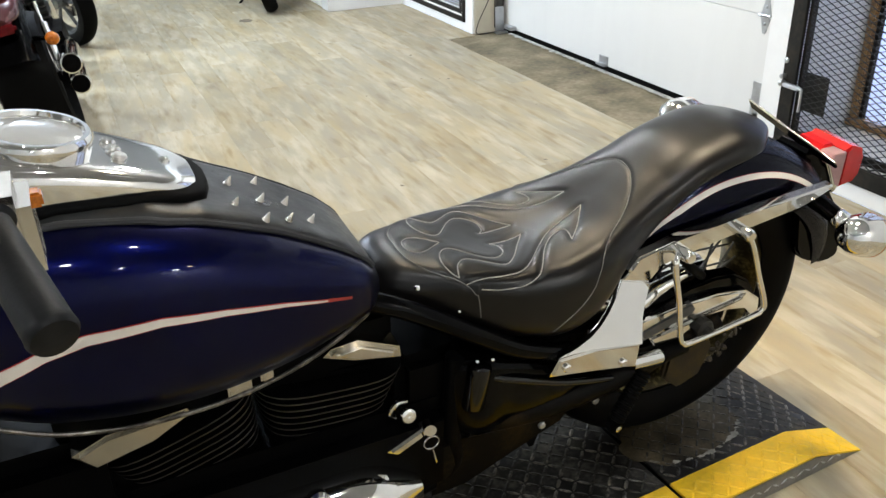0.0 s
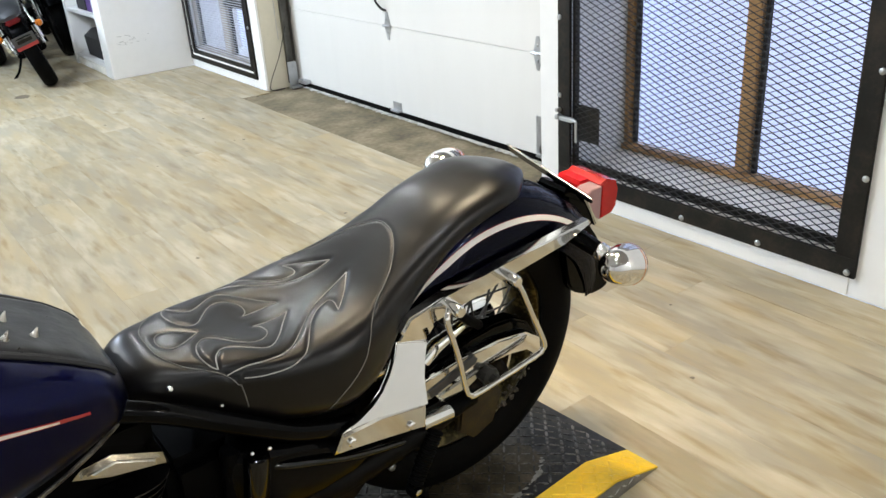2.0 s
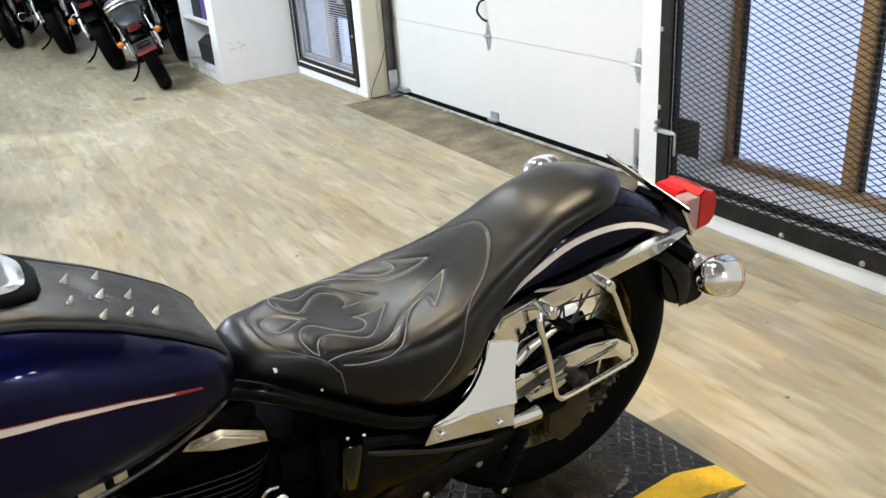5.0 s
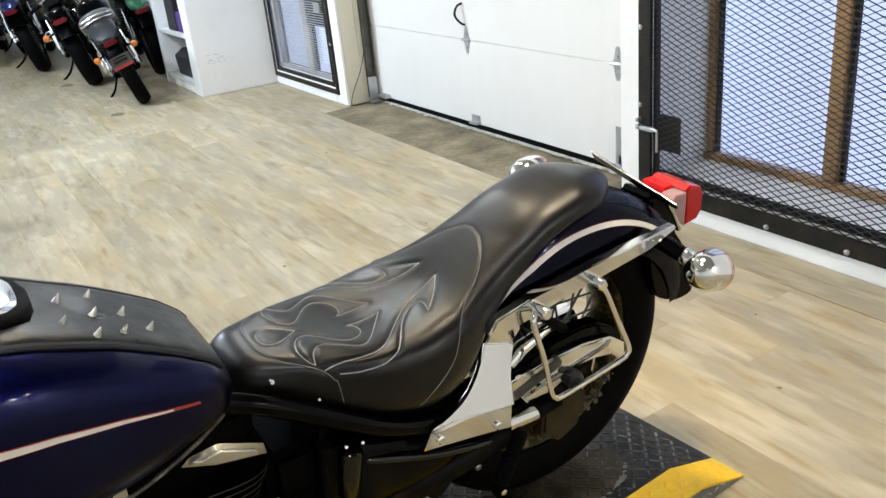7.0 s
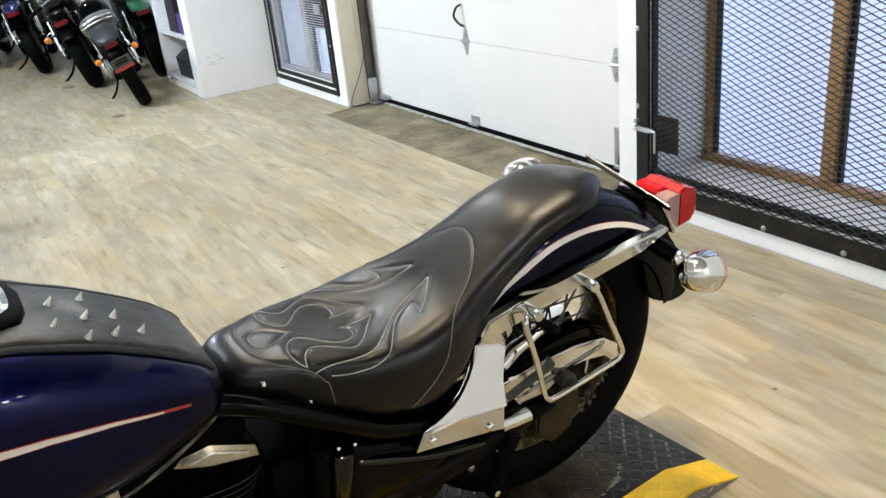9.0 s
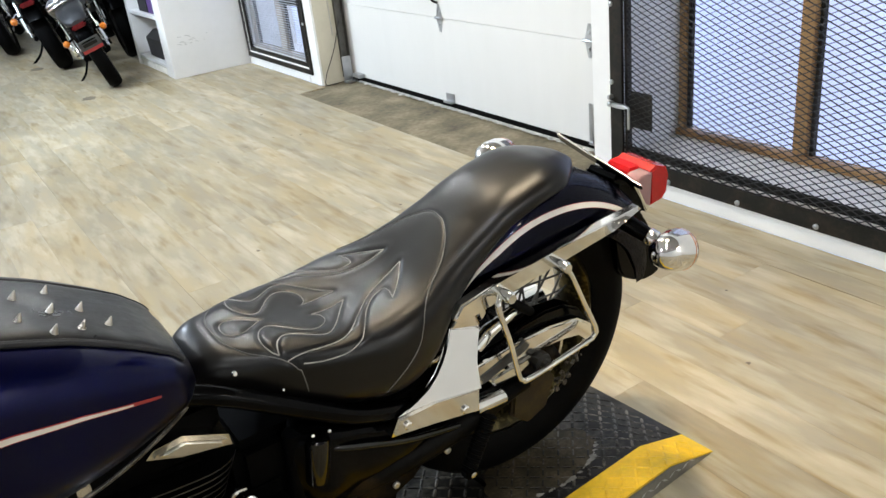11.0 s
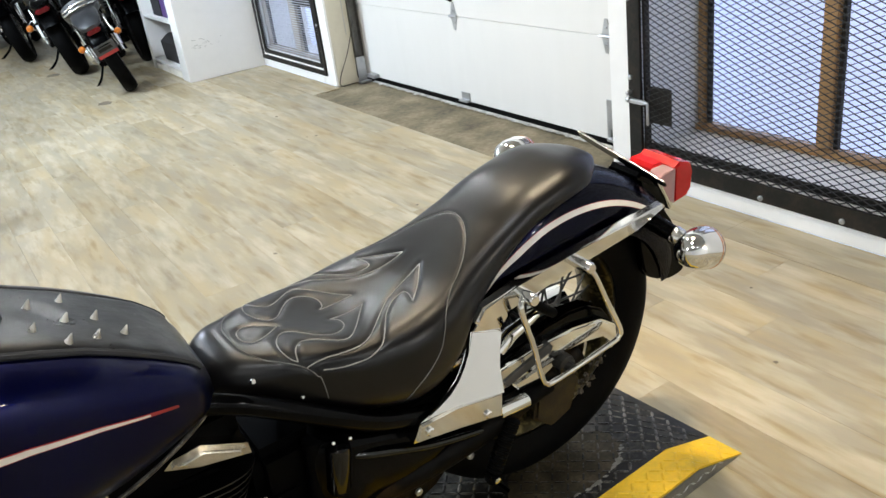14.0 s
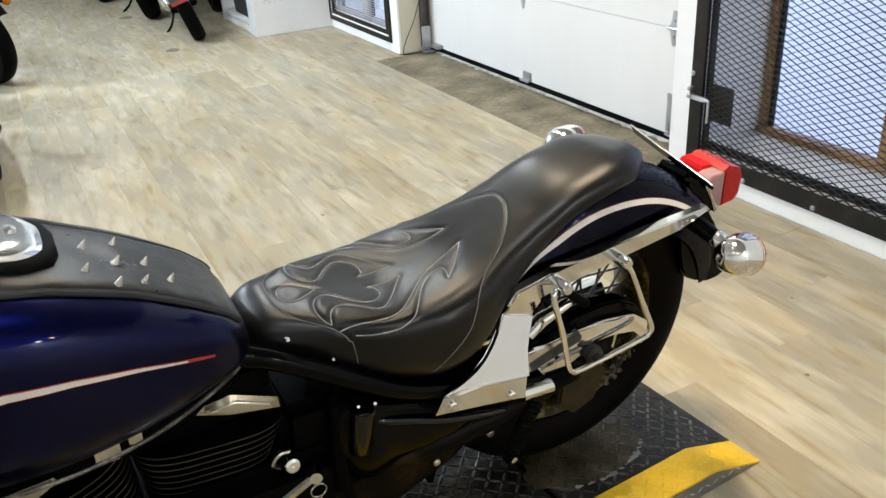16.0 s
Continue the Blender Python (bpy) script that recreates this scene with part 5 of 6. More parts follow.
    part("gap_plate", bm, M_BLACK_METAL, bike, "black filler plate, added to darken the gap at the swing arm")
    for y, z, x1 in ((0.16, 0.20, 0.25), (0.17, 0.11, 0.20)):
        bm = bmesh.new()
        tube(bm, smooth_path([(-0.95, 0.14, z + 0.05), (-0.7, y, z + 0.01), (-0.3, y, z), (x1, y, z + 0.02)]), 0.042, 20)
        part("exhaust", bm, M_CHROME, bike, "chrome exhaust pipe")


def build_engine(bike):
    # rear and front cylinders, leaning apart
    for name, base, lean in (("rear_cylinder", Vector((-0.745, 0, 0.265)), 10), ("front_cylinder", Vector((-0.945, 0, 0.265)), -28)):
        axis = Vector((math.sin(radians(lean)) * 0.55, 0, math.cos(radians(lean)))).normalized()
        m = Matrix.Translation(base) @ axis.to_track_quat("Z", "Y").to_matrix().to_4x4()
        bm = bmesh.new()
        box(bm, (-0.070, -0.085, -0.06), (0.070, 0.085, 0.17), 0.02, m)
        cyl = part(name, bm, M_BLACK_METAL, bike, "black finned engine cylinder")
        for k in range(10):
            z = -0.01 + 0.0165 * k
            grow = 0.004 * k
            outline = []
            for j in range(40):
                a = 2 * math.pi * j / 40
                c, s = math.cos(a), math.sin(a)
                outline.append(((0.074 + grow) * math.copysign(abs(c) ** 0.55, c), (0.094 + grow) * math.copysign(abs(s) ** 0.55, s)))
            bm = bmesh.new()
            lo = [bm.verts.new(m @ Vector((x, y, z))) for x, y in outline]
            hi = [bm.verts.new(m @ Vector((x, y, z + 0.0032))) for x, y in outline]
            bm.faces.new(lo[::-1])
            bm.faces.new(hi)
            rim = []
            for j in range(40):
                rim.append(bm.faces.new((lo[j], lo[(j + 1) % 40], hi[(j + 1) % 40], hi[j])))
            for f in rim:
                f.material_index = 1
            part("fin", bm, (M_BLACK_METAL, M_FIN), cyl)
    # chrome rocker covers
    bm = bmesh.new()
    prism(bm, [(-0.752, 0.470), (-0.738, 0.482), (-0.692, 0.486), (-0.622, 0.452), (-0.620, 0.430), (-0.700, 0.448)], -0.104, 0.104, 0.006)
    cover = part("rocker_cover", bm, M_COVER, bike, "chrome rocker cover")
    bm = bmesh.new()
    prism(bm, [(-0.733, 0.473), (-0.692, 0.479), (-0.636, 0.451), (-0.636, 0.441), (-0.696, 0.457)], -0.109, -0.103, 0.002)
    part("cover_panel", bm, M_CHROME_DULL, cover)
    bm = bmesh.new()
    prism(bm, [(-1.132, 0.418), (-1.08, 0.440), (-0.965, 0.448), (-0.960, 0.436), (-1.02, 0.410), (-1.105, 0.384)], -0.106, 0.104, 0.006)
    part("rocker_cover", bm, M_COVER, bike, "dull chrome front rocker cover")
    # crankcase and covers
    bm = bmesh.new()
    box(bm, (-1.10, -0.12, 0.10), (-0.52, 0.13, 0.31), 0.03)
    part("crankcase", bm, M_BLACK_METAL, bike, "black crankcase")
    bm = bmesh.new()
    loft(bm, spread([(-0.98, 0.17, 0.02, 0.15, 0.12), (-0.92, 0.222, 0.05, 0.16, 0.10), (-0.80, 0.236, 0.06, 0.16, 0.09), (-0.67, 0.222, 0.055, 0.16, 0.10), (-0.605, 0.180, 0.02, 0.16, 0.13)], 30), 32)
    for v in bm.verts:
        v.co.y -= 0.135
    part("primary_cover", bm, M_CHROME, bike, "rounded chrome primary cover")
    bm = bmesh.new()
    lathe(bm, [(0, 0.020), (0.02, 0.020), (0.026, 0.014), (0.026, 0.0005)], (-0.80, -0.165, 0.240), (0, -1, 0.5), 20)
    part("filler_cap", bm, M_CHROME, bike)
    # choke knob, lock and key
    bm = bmesh.new()
    tube(bm, smooth_path([(-0.640, -0.115, 0.318), (-0.652, -0.122, 0.335), (-0.640, -0.124, 0.355), (-0.622, -0.122, 0.352)]), 0.0045, 8)
    part("hook", bm, M_CHROME, bike)
    bm = bmesh.new()
    lathe(bm, [(0, 0.005), (0.022, 0.005), (0.024, 0.011), (0.027, 0.0135), (0.031, 0.0125), (0.033, 0.008), (0.031, 0.0005)], (-0.622, -0.105, 0.318), (0, -1, 0.35), 20)
    part("choke_knob", bm, M_CHROME, bike, "chrome choke knob")
    bm = bmesh.new()
    prism(bm, [(-0.660, 0.250), (-0.585, 0.285), (-0.572, 0.276), (-0.590, 0.262), (-0.640, 0.238)], -0.128, -0.105, 0.004)
    part("lever", bm, M_CHROME, bike, "chrome lever")
    bm = bmesh.new()
    tube(bm, [(-0.585, -0.128, 0.292), (-0.590, -0.150, 0.296)], 0.011, 12)
    part("ignition_lock", bm, M_CHROME, bike)
    bm = bmesh.new()
    ring = [(-0.588 + 0.014 * math.cos(a), -0.150, 0.268 + 0.014 * math.sin(a)) for a in np.linspace(0, 2 * math.pi, 20)]
    tube(bm, ring, 0.0015, 6)
    tube(bm, [(-0.586, -0.150, 0.254), (-0.578, -0.150, 0.218)], 0.002, 6)
    part("key", bm, M_CHROME, bike, "key and ring hanging in the lock")
    # side cover, frame tubes and small hardware
    bm = bmesh.new()
    loft(bm, spread([(-0.535, 0.385, 0.03, 0.31, 0.24), (-0.51, 0.402, 0.05, 0.31, 0.22), (-0.41, 0.375, 0.052, 0.30, 0.215), (-0.30, 0.325, 0.046, 0.275, 0.21), (-0.20, 0.280, 0.03, 0.25, 0.215)], 30), 40, 4, 3)
    for v in bm.verts:
        v.co.y -= 0.085
    part("side_cover", bm, M_BLACK_PAINT, bike, "glossy black side cover")
    bm = bmesh.new()
    tube(bm, smooth_path([(-0.500, -0.120, 0.372), (-0.453, -0.140, 0.356), (-0.390, -0.143, 0.330), (-0.322, -0.141, 0.301), (-0.250, -0.137, 0.278), (-0.190, -0.130, 0.259)]), 0.0075, 12)
    part("cover_lip", bm, M_GLOSS, bike, "glossy rolled edge of the side cover")
    bm = bmesh.new()
    lathe(bm, [(0, 0.008), (0.004, 0.019), (0.012, 0.022), (0.090, 0.022), (0.098, 0.020), (0.104, 0.010), (0.104, 0.001)], (-0.500, -0.128, 0.296), (0.10, -0.05, 1), 28)
    part("reservoir", bm, M_GLOSS, bike, "glossy black upright canister")
    for x, z in ((-0.500, 0.409), (-0.470, 0.403)):
        bm = bmesh.new()
        bolt(bm, (x, -0.140, z), (0, -1, 0.5), 0.0035, 0.003)
        part("canister_stud", bm, M_CHROME, bike)
    for s in (1, -1):
        bm = bmesh.new()
        tube(bm, smooth_path([(-0.70, s * 0.085 if s < 0 else 0.06, 0.560 if s < 0 else 0.52), (-0.62, s * 0.112 if s < 0 else 0.085, 0.535 if s < 0 else 0.49), (-0.50, s * 0.134 if s < 0 else 0.11, 0.462 if s < 0 else 0.43), (-0.42, s * 0.136, 0.408), (-0.35, s * 0.128, 0.372), (-0.30, s * 0.120, 0.352)]), 0.0175, 14)
        part("frame_rail", bm, M_BLACK_PAINT, bike, "glossy black frame rail")
        bm = bmesh.new()
        tube(bm, smooth_path([(-0.52, s * 0.10, 0.40), (-0.53, s * 0.105, 0.25), (-0.56, s * 0.10, 0.12), (-1.0, s * 0.10, 0.09), (-1.25, s * 0.07, 0.14)]), 0.018, 12)
        part("frame_cradle", bm, M_BLACK_METAL, bike)
    bm = bmesh.new()
    bolt(bm, (-0.600, -0.118, 0.572), (0.2, -1, 0.4), 0.0045, 0.006)
    part("seat_bolt", bm, M_CHROME, bike)
    bm = bmesh.new()
    bolt(bm, (-0.535, -0.136, 0.520), (0.2, -1, 0.4), 0.003, 0.004)
    part("seat_stud", bm, M_CHROME, bike)
    bm = bmesh.new()
    box(bm, (-0.62, -0.085, 0.20), (-0.24, 0.085, 0.40), 0.02)
    part("battery_box", bm, M_BLACK_METAL, bike)
    # black filler added before the wheel, so the gap stays dark
    bm = bmesh.new()
    prism(bm, [(-0.345, 0.10), (-0.335, 0.10), (-0.300, 0.22), (-0.262, 0.36), (-0.215, 0.47), (-0.222, 0.475), (-0.275, 0.36), (-0.312, 0.22)], -0.088, 0.088, 0.002)
    part("gap_filler", bm, M_BLACK_METAL, bike, "black filler before the wheel, added to keep the gap dark")
    bm = bmesh.new()
    prism(bm, [(-0.56, 0.215), (-0.30, 0.255), (-0.24, 0.230), (-0.30, 0.175), (-0.50, 0.095), (-0.57, 0.09)], -0.118, -0.095, 0.006)
    low = part("lower_bracket", bm, M_DIRTY, bike, "dirty brown black lower bracket")
    for x, z in ((-0.345, 0.188), (-0.225, 0.205)):
        bm = bmesh.new()
        bolt(bm, (x, -0.120, z), (0, -1, 0), 0.0075, 0.006)
        part("bolt", bm, M_STEEL, low)
    bm = bmesh.new()
    bolt(bm, (-0.628, -0.075, 0.440), (0, -1, 0.2), 0.009, 0.01)
    part("carburettor_screw", bm, M_CHROME_DULL, bike)
    bm = bmesh.new()
    box(bm, (-0.905, -0.118, 0.452), (-0.868, -0.098, 0.488), 0.004)
    part("clamp", bm, M_CHROME_DULL, bike)
    bm = bmesh.new()
    box(bm, (-0.855, -0.122, 0.470), (-0.835, -0.102, 0.496), 0.004)
    part("clamp", bm, M_CHROME_DULL, bike)
    # made-up black blocks and a board that fill the dark under the tank
    bm = bmesh.new()
    box(bm, (-1.46, -0.17, 0.10), (-1.26, 0.17, 0.56), 0.02)
    part("dark_block", bm, M_BLACK_METAL, bike, "made-up black block filling the dark before the engine")
    bm = bmesh.new()
    box(bm, (-1.30, -0.10, 0.09), (-1.06, 0.12, 0.42), 0.03)
    part("engine_front_fill", bm, M_BLACK_METAL, bike)
    bm = bmesh.new()
    box(bm, (-1.36, -0.34, 0.150), (-1.00, -0.20, 0.172), 0.008)
    part("dark_board", bm, M_RUBBER, bike, "made-up black board filling the dark beside the engine")
    bm = bmesh.new()
    tube(bm, [(-1.18, -0.22, 0.152), (-1.16, -0.08, 0.14)], 0.014, 10)
    part("dark_board_arm", bm, M_BLACK_METAL, bike)
    bm = bmesh.new()
    box(bm, (-1.15, -0.075, 0.40), (-0.62, 0.075, 0.52), 0.02)
    part("air_box", bm, M_BLACK_METAL, bike)


def build_bar(bike):
    """The left grip with its lever and the bar behind it."""
    bm = bmesh.new()
    end, inner = Vector((-1.066, -0.640, 0.986)), Vector((-1.097, -0.530, 1.018))
    way = (inner - end).normalized()
    lathe(bm, [(0, 0.008), (0.002, 0.0150), (0.006, 0.0172), (0.012, 0.0166), (0.112, 0.0162), (0.116, 0.0200), (0.120, 0.014)], end, way, 28)
    grip = part("handlebar_grip", bm, M_GRIP, bike, "black rubber handlebar grip")
    bm = bmesh.new()
    tube(bm, smooth_path([end + way * 0.12, end + way * 0.2, (-1.20, -0.30, 1.04), (-1.33, -0.12, 0.98), (-1.36, 0.0, 0.97)]), 0.0127, 14)
    part("handlebar", bm, M_CHROME, bike, "chrome handlebar")
    bm = bmesh.new()
    box(bm, (-1.128, -0.520, 0.952), (-1.068, -0.455, 1.026), 0.010)
    sw = part("switch_box", bm, M_CHROME_DULL, bike, "dull chrome switch box")
    bm = bmesh.new()
    box(bm, (-1.070, -0.492, 1.004), (-1.060, -0.478, 1.016), 0.002)
    part("switch_button", bm, M_AMBER, sw)
    bm = bmesh.new()
    tube(bm, smooth_path([(-1.115, -0.49, 1.030), (-1.150, -0.53, 1.020), (-1.165, -0.60, 0.995), (-1.160, -0.66, 0.975)]), 0.007, 10)
    part("clutch_lever", bm, M_CHROME, bike, "chrome clutch lever")


def lug_field(spots, z_at, size=0.0145):
    """Raised tread lugs, turned alternately, joined in one mesh."""
    verts, faces = [], []
    for i, (x, y, turn) in enumerate(spots):
        c, s = math.cos(turn), math.sin(turn)
        k = len(verts)
        for lx, ly, lz in ((-1, 0, 0), (-0.55, -0.26, 0), (0.55, -0.26, 0), (1, 0, 0), (0.55, 0.26, 0), (-0.55, 0.26, 0), (-0.55, 0, 1), (0.55, 0, 1)):
            px, py = x + (lx * c - ly * s) * size, y + (lx * s + ly * c) * size
            verts.append((px, py, z_at(px, py) + 0.0018 * lz))
        faces += [tuple(k + q for q in f) for f in ((0, 1, 6), (1, 2, 7, 6), (2, 3, 7), (3, 4, 7), (4, 5, 6, 7), (5, 0, 6))]
    me = bpy.data.meshes.new("tread")
    me.from_pydata(verts, [], faces)
    return me


def build_platform():
    """Low tread plate platform with a ramped end and yellow edges."""
    p = thing("lift_platform", "black tread plate platform with yellow painted edges, under the motorcycle", "platform", STAND)
    half, band, kink, tip, gap, front = 0.287, 0.088, 0.215, 0.365, -0.115, -1.75
    deck = -0.001

    def z_at(x, y):
        return deck if x < kink else deck - 0.050 * (x - kink) / (tip - kink)

    def slab(name, x0, x1, y0, y1, material, label=""):
        bm = bmesh.new()
        xs = [x0] + ([kink] if x0 < kink < x1 else []) + [x1]
        top = [[bm.verts.new((x, y, z_at(x, y))) for y in (y0, y1)] for x in xs]
        low = [[bm.verts.new((x, y, max(z_at(x, y) - 0.006, -0.0545))) for y in (y0, y1)] for x in xs]
        for a in range(len(xs) - 1):
            bm.faces.new((top[a][0], top[a + 1][0], top[a + 1][1], top[a][1]))
            bm.faces.new((low[a][0], low[a][1], low[a + 1][1], low[a + 1][0]))
            for k in (0, 1):
                bm.faces.new((top[a][k], low[a][k], low[a + 1][k], top[a + 1][k]))
        for a in (0, -1):
            bm.faces.new((top[a][0], top[a][1], low[a][1], low[a][0]))
        return part(name, bm, material, p, label, 20)

    for x0, x1 in ((gap + 0.006, tip), (front, gap - 0.006)):
        slab("deck", x0, x1, -half + band, half - band, M_PLATE, "dirty black tread plate")
        slab("yellow_edge", x0, x1, -half, -half + band - 0.001, M_YELLOW, "yellow painted edge band")
        slab("yellow_edge", x0, x1, half - band + 0.001, half, M_YELLOW, "yellow painted edge band")
    # side skirts of bare tread plate
    for s in (1, -1):
        bm = bmesh.new()
        prism(bm, [(tip - 0.006, -0.0545), (kink, -0.010), (front, -0.010), (front, -0.0545)], s * (half - 0.004), s * (half - 0.0005))
        part("side_skirt", bm, M_SKIRT, p, "bare grey tread plate skirt")
    bm = bmesh.new()
    box(bm, (front, -half + 0.01, -0.0545), (kink - 0.01, half - 0.01, -0.010))
    part("under_frame", bm, M_BLACK_METAL, p)
    spots_black, spots_yellow = [], []
    step = 0.0235
    for i in range(int((tip - front) / step)):
        for j in range(int(2 * half / step)):
            x, y = front + (i + 0.5) * step, -half + (j + 0.5) * step
            if abs(abs(y) - half + band) < 0.013 or abs(x - gap) < 0.02 or x > tip - 0.012 or x < -1.2:
                continue
            turn = (1 if (i + j) % 2 else -1) * math.pi / 4
            (spots_yellow if abs(y) > half - band else spots_black).append((x, y, turn))
    for name, spots, material in (("tread", spots_black, M_LUG), ("yellow_tread", spots_yellow, M_YELLOW)):
        me = lug_field(spots, z_at)
        me.materials.append(material)
        ob = tagged(new(name, me), kind="stuff")
        ob.parent = p
    side = []
    for i in range(44):
        x = tip - 0.03 - i * 0.0235
        zz = -0.032
        if z_at(x, 0) < -0.03:
            continue
        c = 1 if i % 2 else -1
        side.append((x, zz, c))
    verts, faces = [], []
    for x, z, c in side:
        k = len(verts)
        for lx, lz, ly in ((-0.011, -0.006 * c, 0), (0, -0.003, 0), (0.011, 0.006 * c, 0), (0, 0.003, 0), (0, 0, 0.0018)):
            verts.append((x + lx, -half + 0.0005 - ly - 0.0012, z + lz))
        faces += [(k, k + 1, k + 4), (k + 1, k + 2, k + 4), (k + 2, k + 3, k + 4), (k + 3, k, k + 4)]
    me = bpy.data.meshes.new("skirt_tread")
    me.from_pydata(verts, [], faces)
    me.materials.append(M_STEEL)
    ob = tagged(new("skirt_tread", me), kind="stuff")
    ob.parent = p
    # scuffed bare patch beside the wheel, with a torn pale edge
    bm = bmesh.new()
    ring = []
    for k in range(60):
        a = 2 * math.pi * k / 60
        r = 1 + 0.16 * noise.noise((math.cos(a) * 2.2, math.sin(a) * 2.2, 4)) + 0.07 * noise.noise((math.cos(a) * 9, math.sin(a) * 9, 1))
        ring.append(bm.verts.new((0.02 + 0.15 * r * math.cos(a), -0.085 + 0.085 * r * math.sin(a), deck + 0.0007)))
    bm.faces.new(ring)
    part("bare_patch", bm, M_RAW, p, "scuffed bare metal patch")
    # torn flakes along the patch's near edge
    rng = random.Random(8)
    for k in range(26):
        a = radians(-120 + 95 * (k + rng.random()) / 26)
        c = Vector((0.02 + 0.15 * math.cos(a), -0.085 + 0.085 * math.sin(a), deck + 0.0012))
        size = 0.0015 + 0.0055 * rng.random() ** 2
        bm = bmesh.new()
        ring = []
        for j in range(7):
            b = 2 * math.pi * j / 7
            r = size * (0.5 + 0.9 * rng.random())
            ring.append(bm.verts.new(c + Vector((1.6 * r * math.cos(b), r * math.sin(b), 0.002 * rng.random()))))
        bm.faces.new(ring)
        bmesh.ops.solidify(bm, geom=bm.faces[:], thickness=0.0006)
        part("paint_flake", bm, M_FLAKE, p)
    return p


def build_front(bike):
    """Front wheel, fork, headlamp and the right grip."""
    x0, r = -1.66, 0.335
    bm = bmesh.new()
    lathe(bm, [(-0.038, r * 0.72), (-0.050, r * 0.80), (-0.048, r * 0.92), (-0.025, r * 0.985), (0, r), (0.025, r * 0.985), (0.048, r * 0.92), (0.050, r * 0.80), (0.038, r * 0.72)], (x0, 0, r), (0, 1, 0), 64, closed=True)
    part("front_tyre", bm, M_RUBBER, bike, "black front tyre")
    bm = bmesh.new()
    lathe(bm, [(-0.036, r * 0.72), (-0.020, r * 0.66), (0.020, r * 0.66), (0.036, r * 0.72)], (x0, 0, r), (0, 1, 0), 64, closed=True)
    rim = part("front_rim", bm, M_CHROME_DULL, bike)
    bm = bmesh.new()
    lathe(bm, [(-0.06, 0.012), (-0.055, 0.035), (0.055, 0.035), (0.06, 0.012)], (x0, 0, r), (0, 1, 0), 24)
    part("front_hub", bm, M_CHROME_DULL, rim)
    for k in range(28):
        a, s = 2 * math.pi * k / 28, 1 if k % 2 else -1
        bm = bmesh.new()
        tube(bm, [(x0 + 0.033 * math.cos(a + 0.5), s * 0.045, r + 0.033 * math.sin(a + 0.5)), (x0 + r * 0.67 * math.cos(a), s * 0.006, r + r * 0.67 * math.sin(a))], 0.002, 5)
        part("spoke", bm, M_CHROME_DULL, rim)
    bm = bmesh.new()
    rings = []
    for k in range(15):
        a = radians(30 + 125 * k / 14)
        rings.append([bm.verts.new((x0 + (r + 0.03 - 0.03 * abs(q) ** 3) * math.cos(a), 0.072 * q, r + (r + 0.03 - 0.03 * abs(q) ** 3) * math.sin(a))) for q in (-1, -0.7, -0.35, 0, 0.35, 0.7, 1)])
    for a, b in zip(rings, rings[1:]):
        for k in range(6):
            bm.faces.new((a[k], a[k + 1], b[k + 1], b[k]))
    bmesh.ops.solidify(bm, geom=bm.faces[:], thickness=0.003)
    part("front_fender", bm, M_NAVY, bike)
    for s in (1, -1):
        bm = bmesh.new()
        tube(bm, [(x0, s * 0.095, r), (-1.53, s * 0.095, 0.62), (-1.37, s * 0.095, 0.93)], [0.028, 0.026, 0.021], 14)
        part("fork_leg", bm, M_CHROME_DULL, bike, "dull chrome fork leg")
    bm = bmesh.new()
    box(bm, (-1.42, -0.13, 0.90), (-1.33, 0.13, 0.935), 0.01)
    part("triple_clamp", bm, M_CHROME_DULL, bike)
    bm = bmesh.new()
    lathe(bm, [(-0.11, 0.02), (-0.08, 0.07), (0.0, 0.092), (0.035, 0.094), (0.04, 0.088), (0.045, 0.001)], (-1.50, 0, 0.86), (-1, 0, 0), 28)
    part("headlamp", bm, M_CHROME, bike)
    bm = bmesh.new()
    tube(bm, smooth_path([(-1.36, 0.0, 0.97), (-1.33, 0.12, 0.98), (-1.20, 0.30, 1.04), (-1.10, 0.48, 1.035)]), 0.0127, 14)
    part("right_handlebar", bm, M_CHROME, bike)
    bm = bmesh.new()
    lathe(bm, [(0, 0.014), (0.004, 0.020), (0.112, 0.020), (0.118, 0.022), (0.122, 0.010)], (-1.10, 0.48, 1.035), (0.12, 0.94, -0.30), 24)
    part("right_grip", bm, M_GRIP, bike)
    bm = bmesh.new()
    tube(bm, smooth_path([(-0.66, -0.12, 0.14), (-0.70, -0.22, 0.05), (-0.72, -0.30, -0.010)]), 0.010, 8)
    part("side_stand", bm, M_BLACK_METAL, bike)


def build_motorcycle():
    bike = thing("motorcycle", "navy blue cruiser motorcycle with black leather seat and chrome trim", "motorcycle", LEANING)
    tank = build_tank(bike)
    build_tank_strip(bike, tank)
    build_console(bike)
    build_seat(bike)
    build_wheel(bike)
    build_fender(bike)
    build_rear(bike)
    build_drive(bike)
    build_engine(bike)
    build_bar(bike)
    build_front(bike)
    return bike


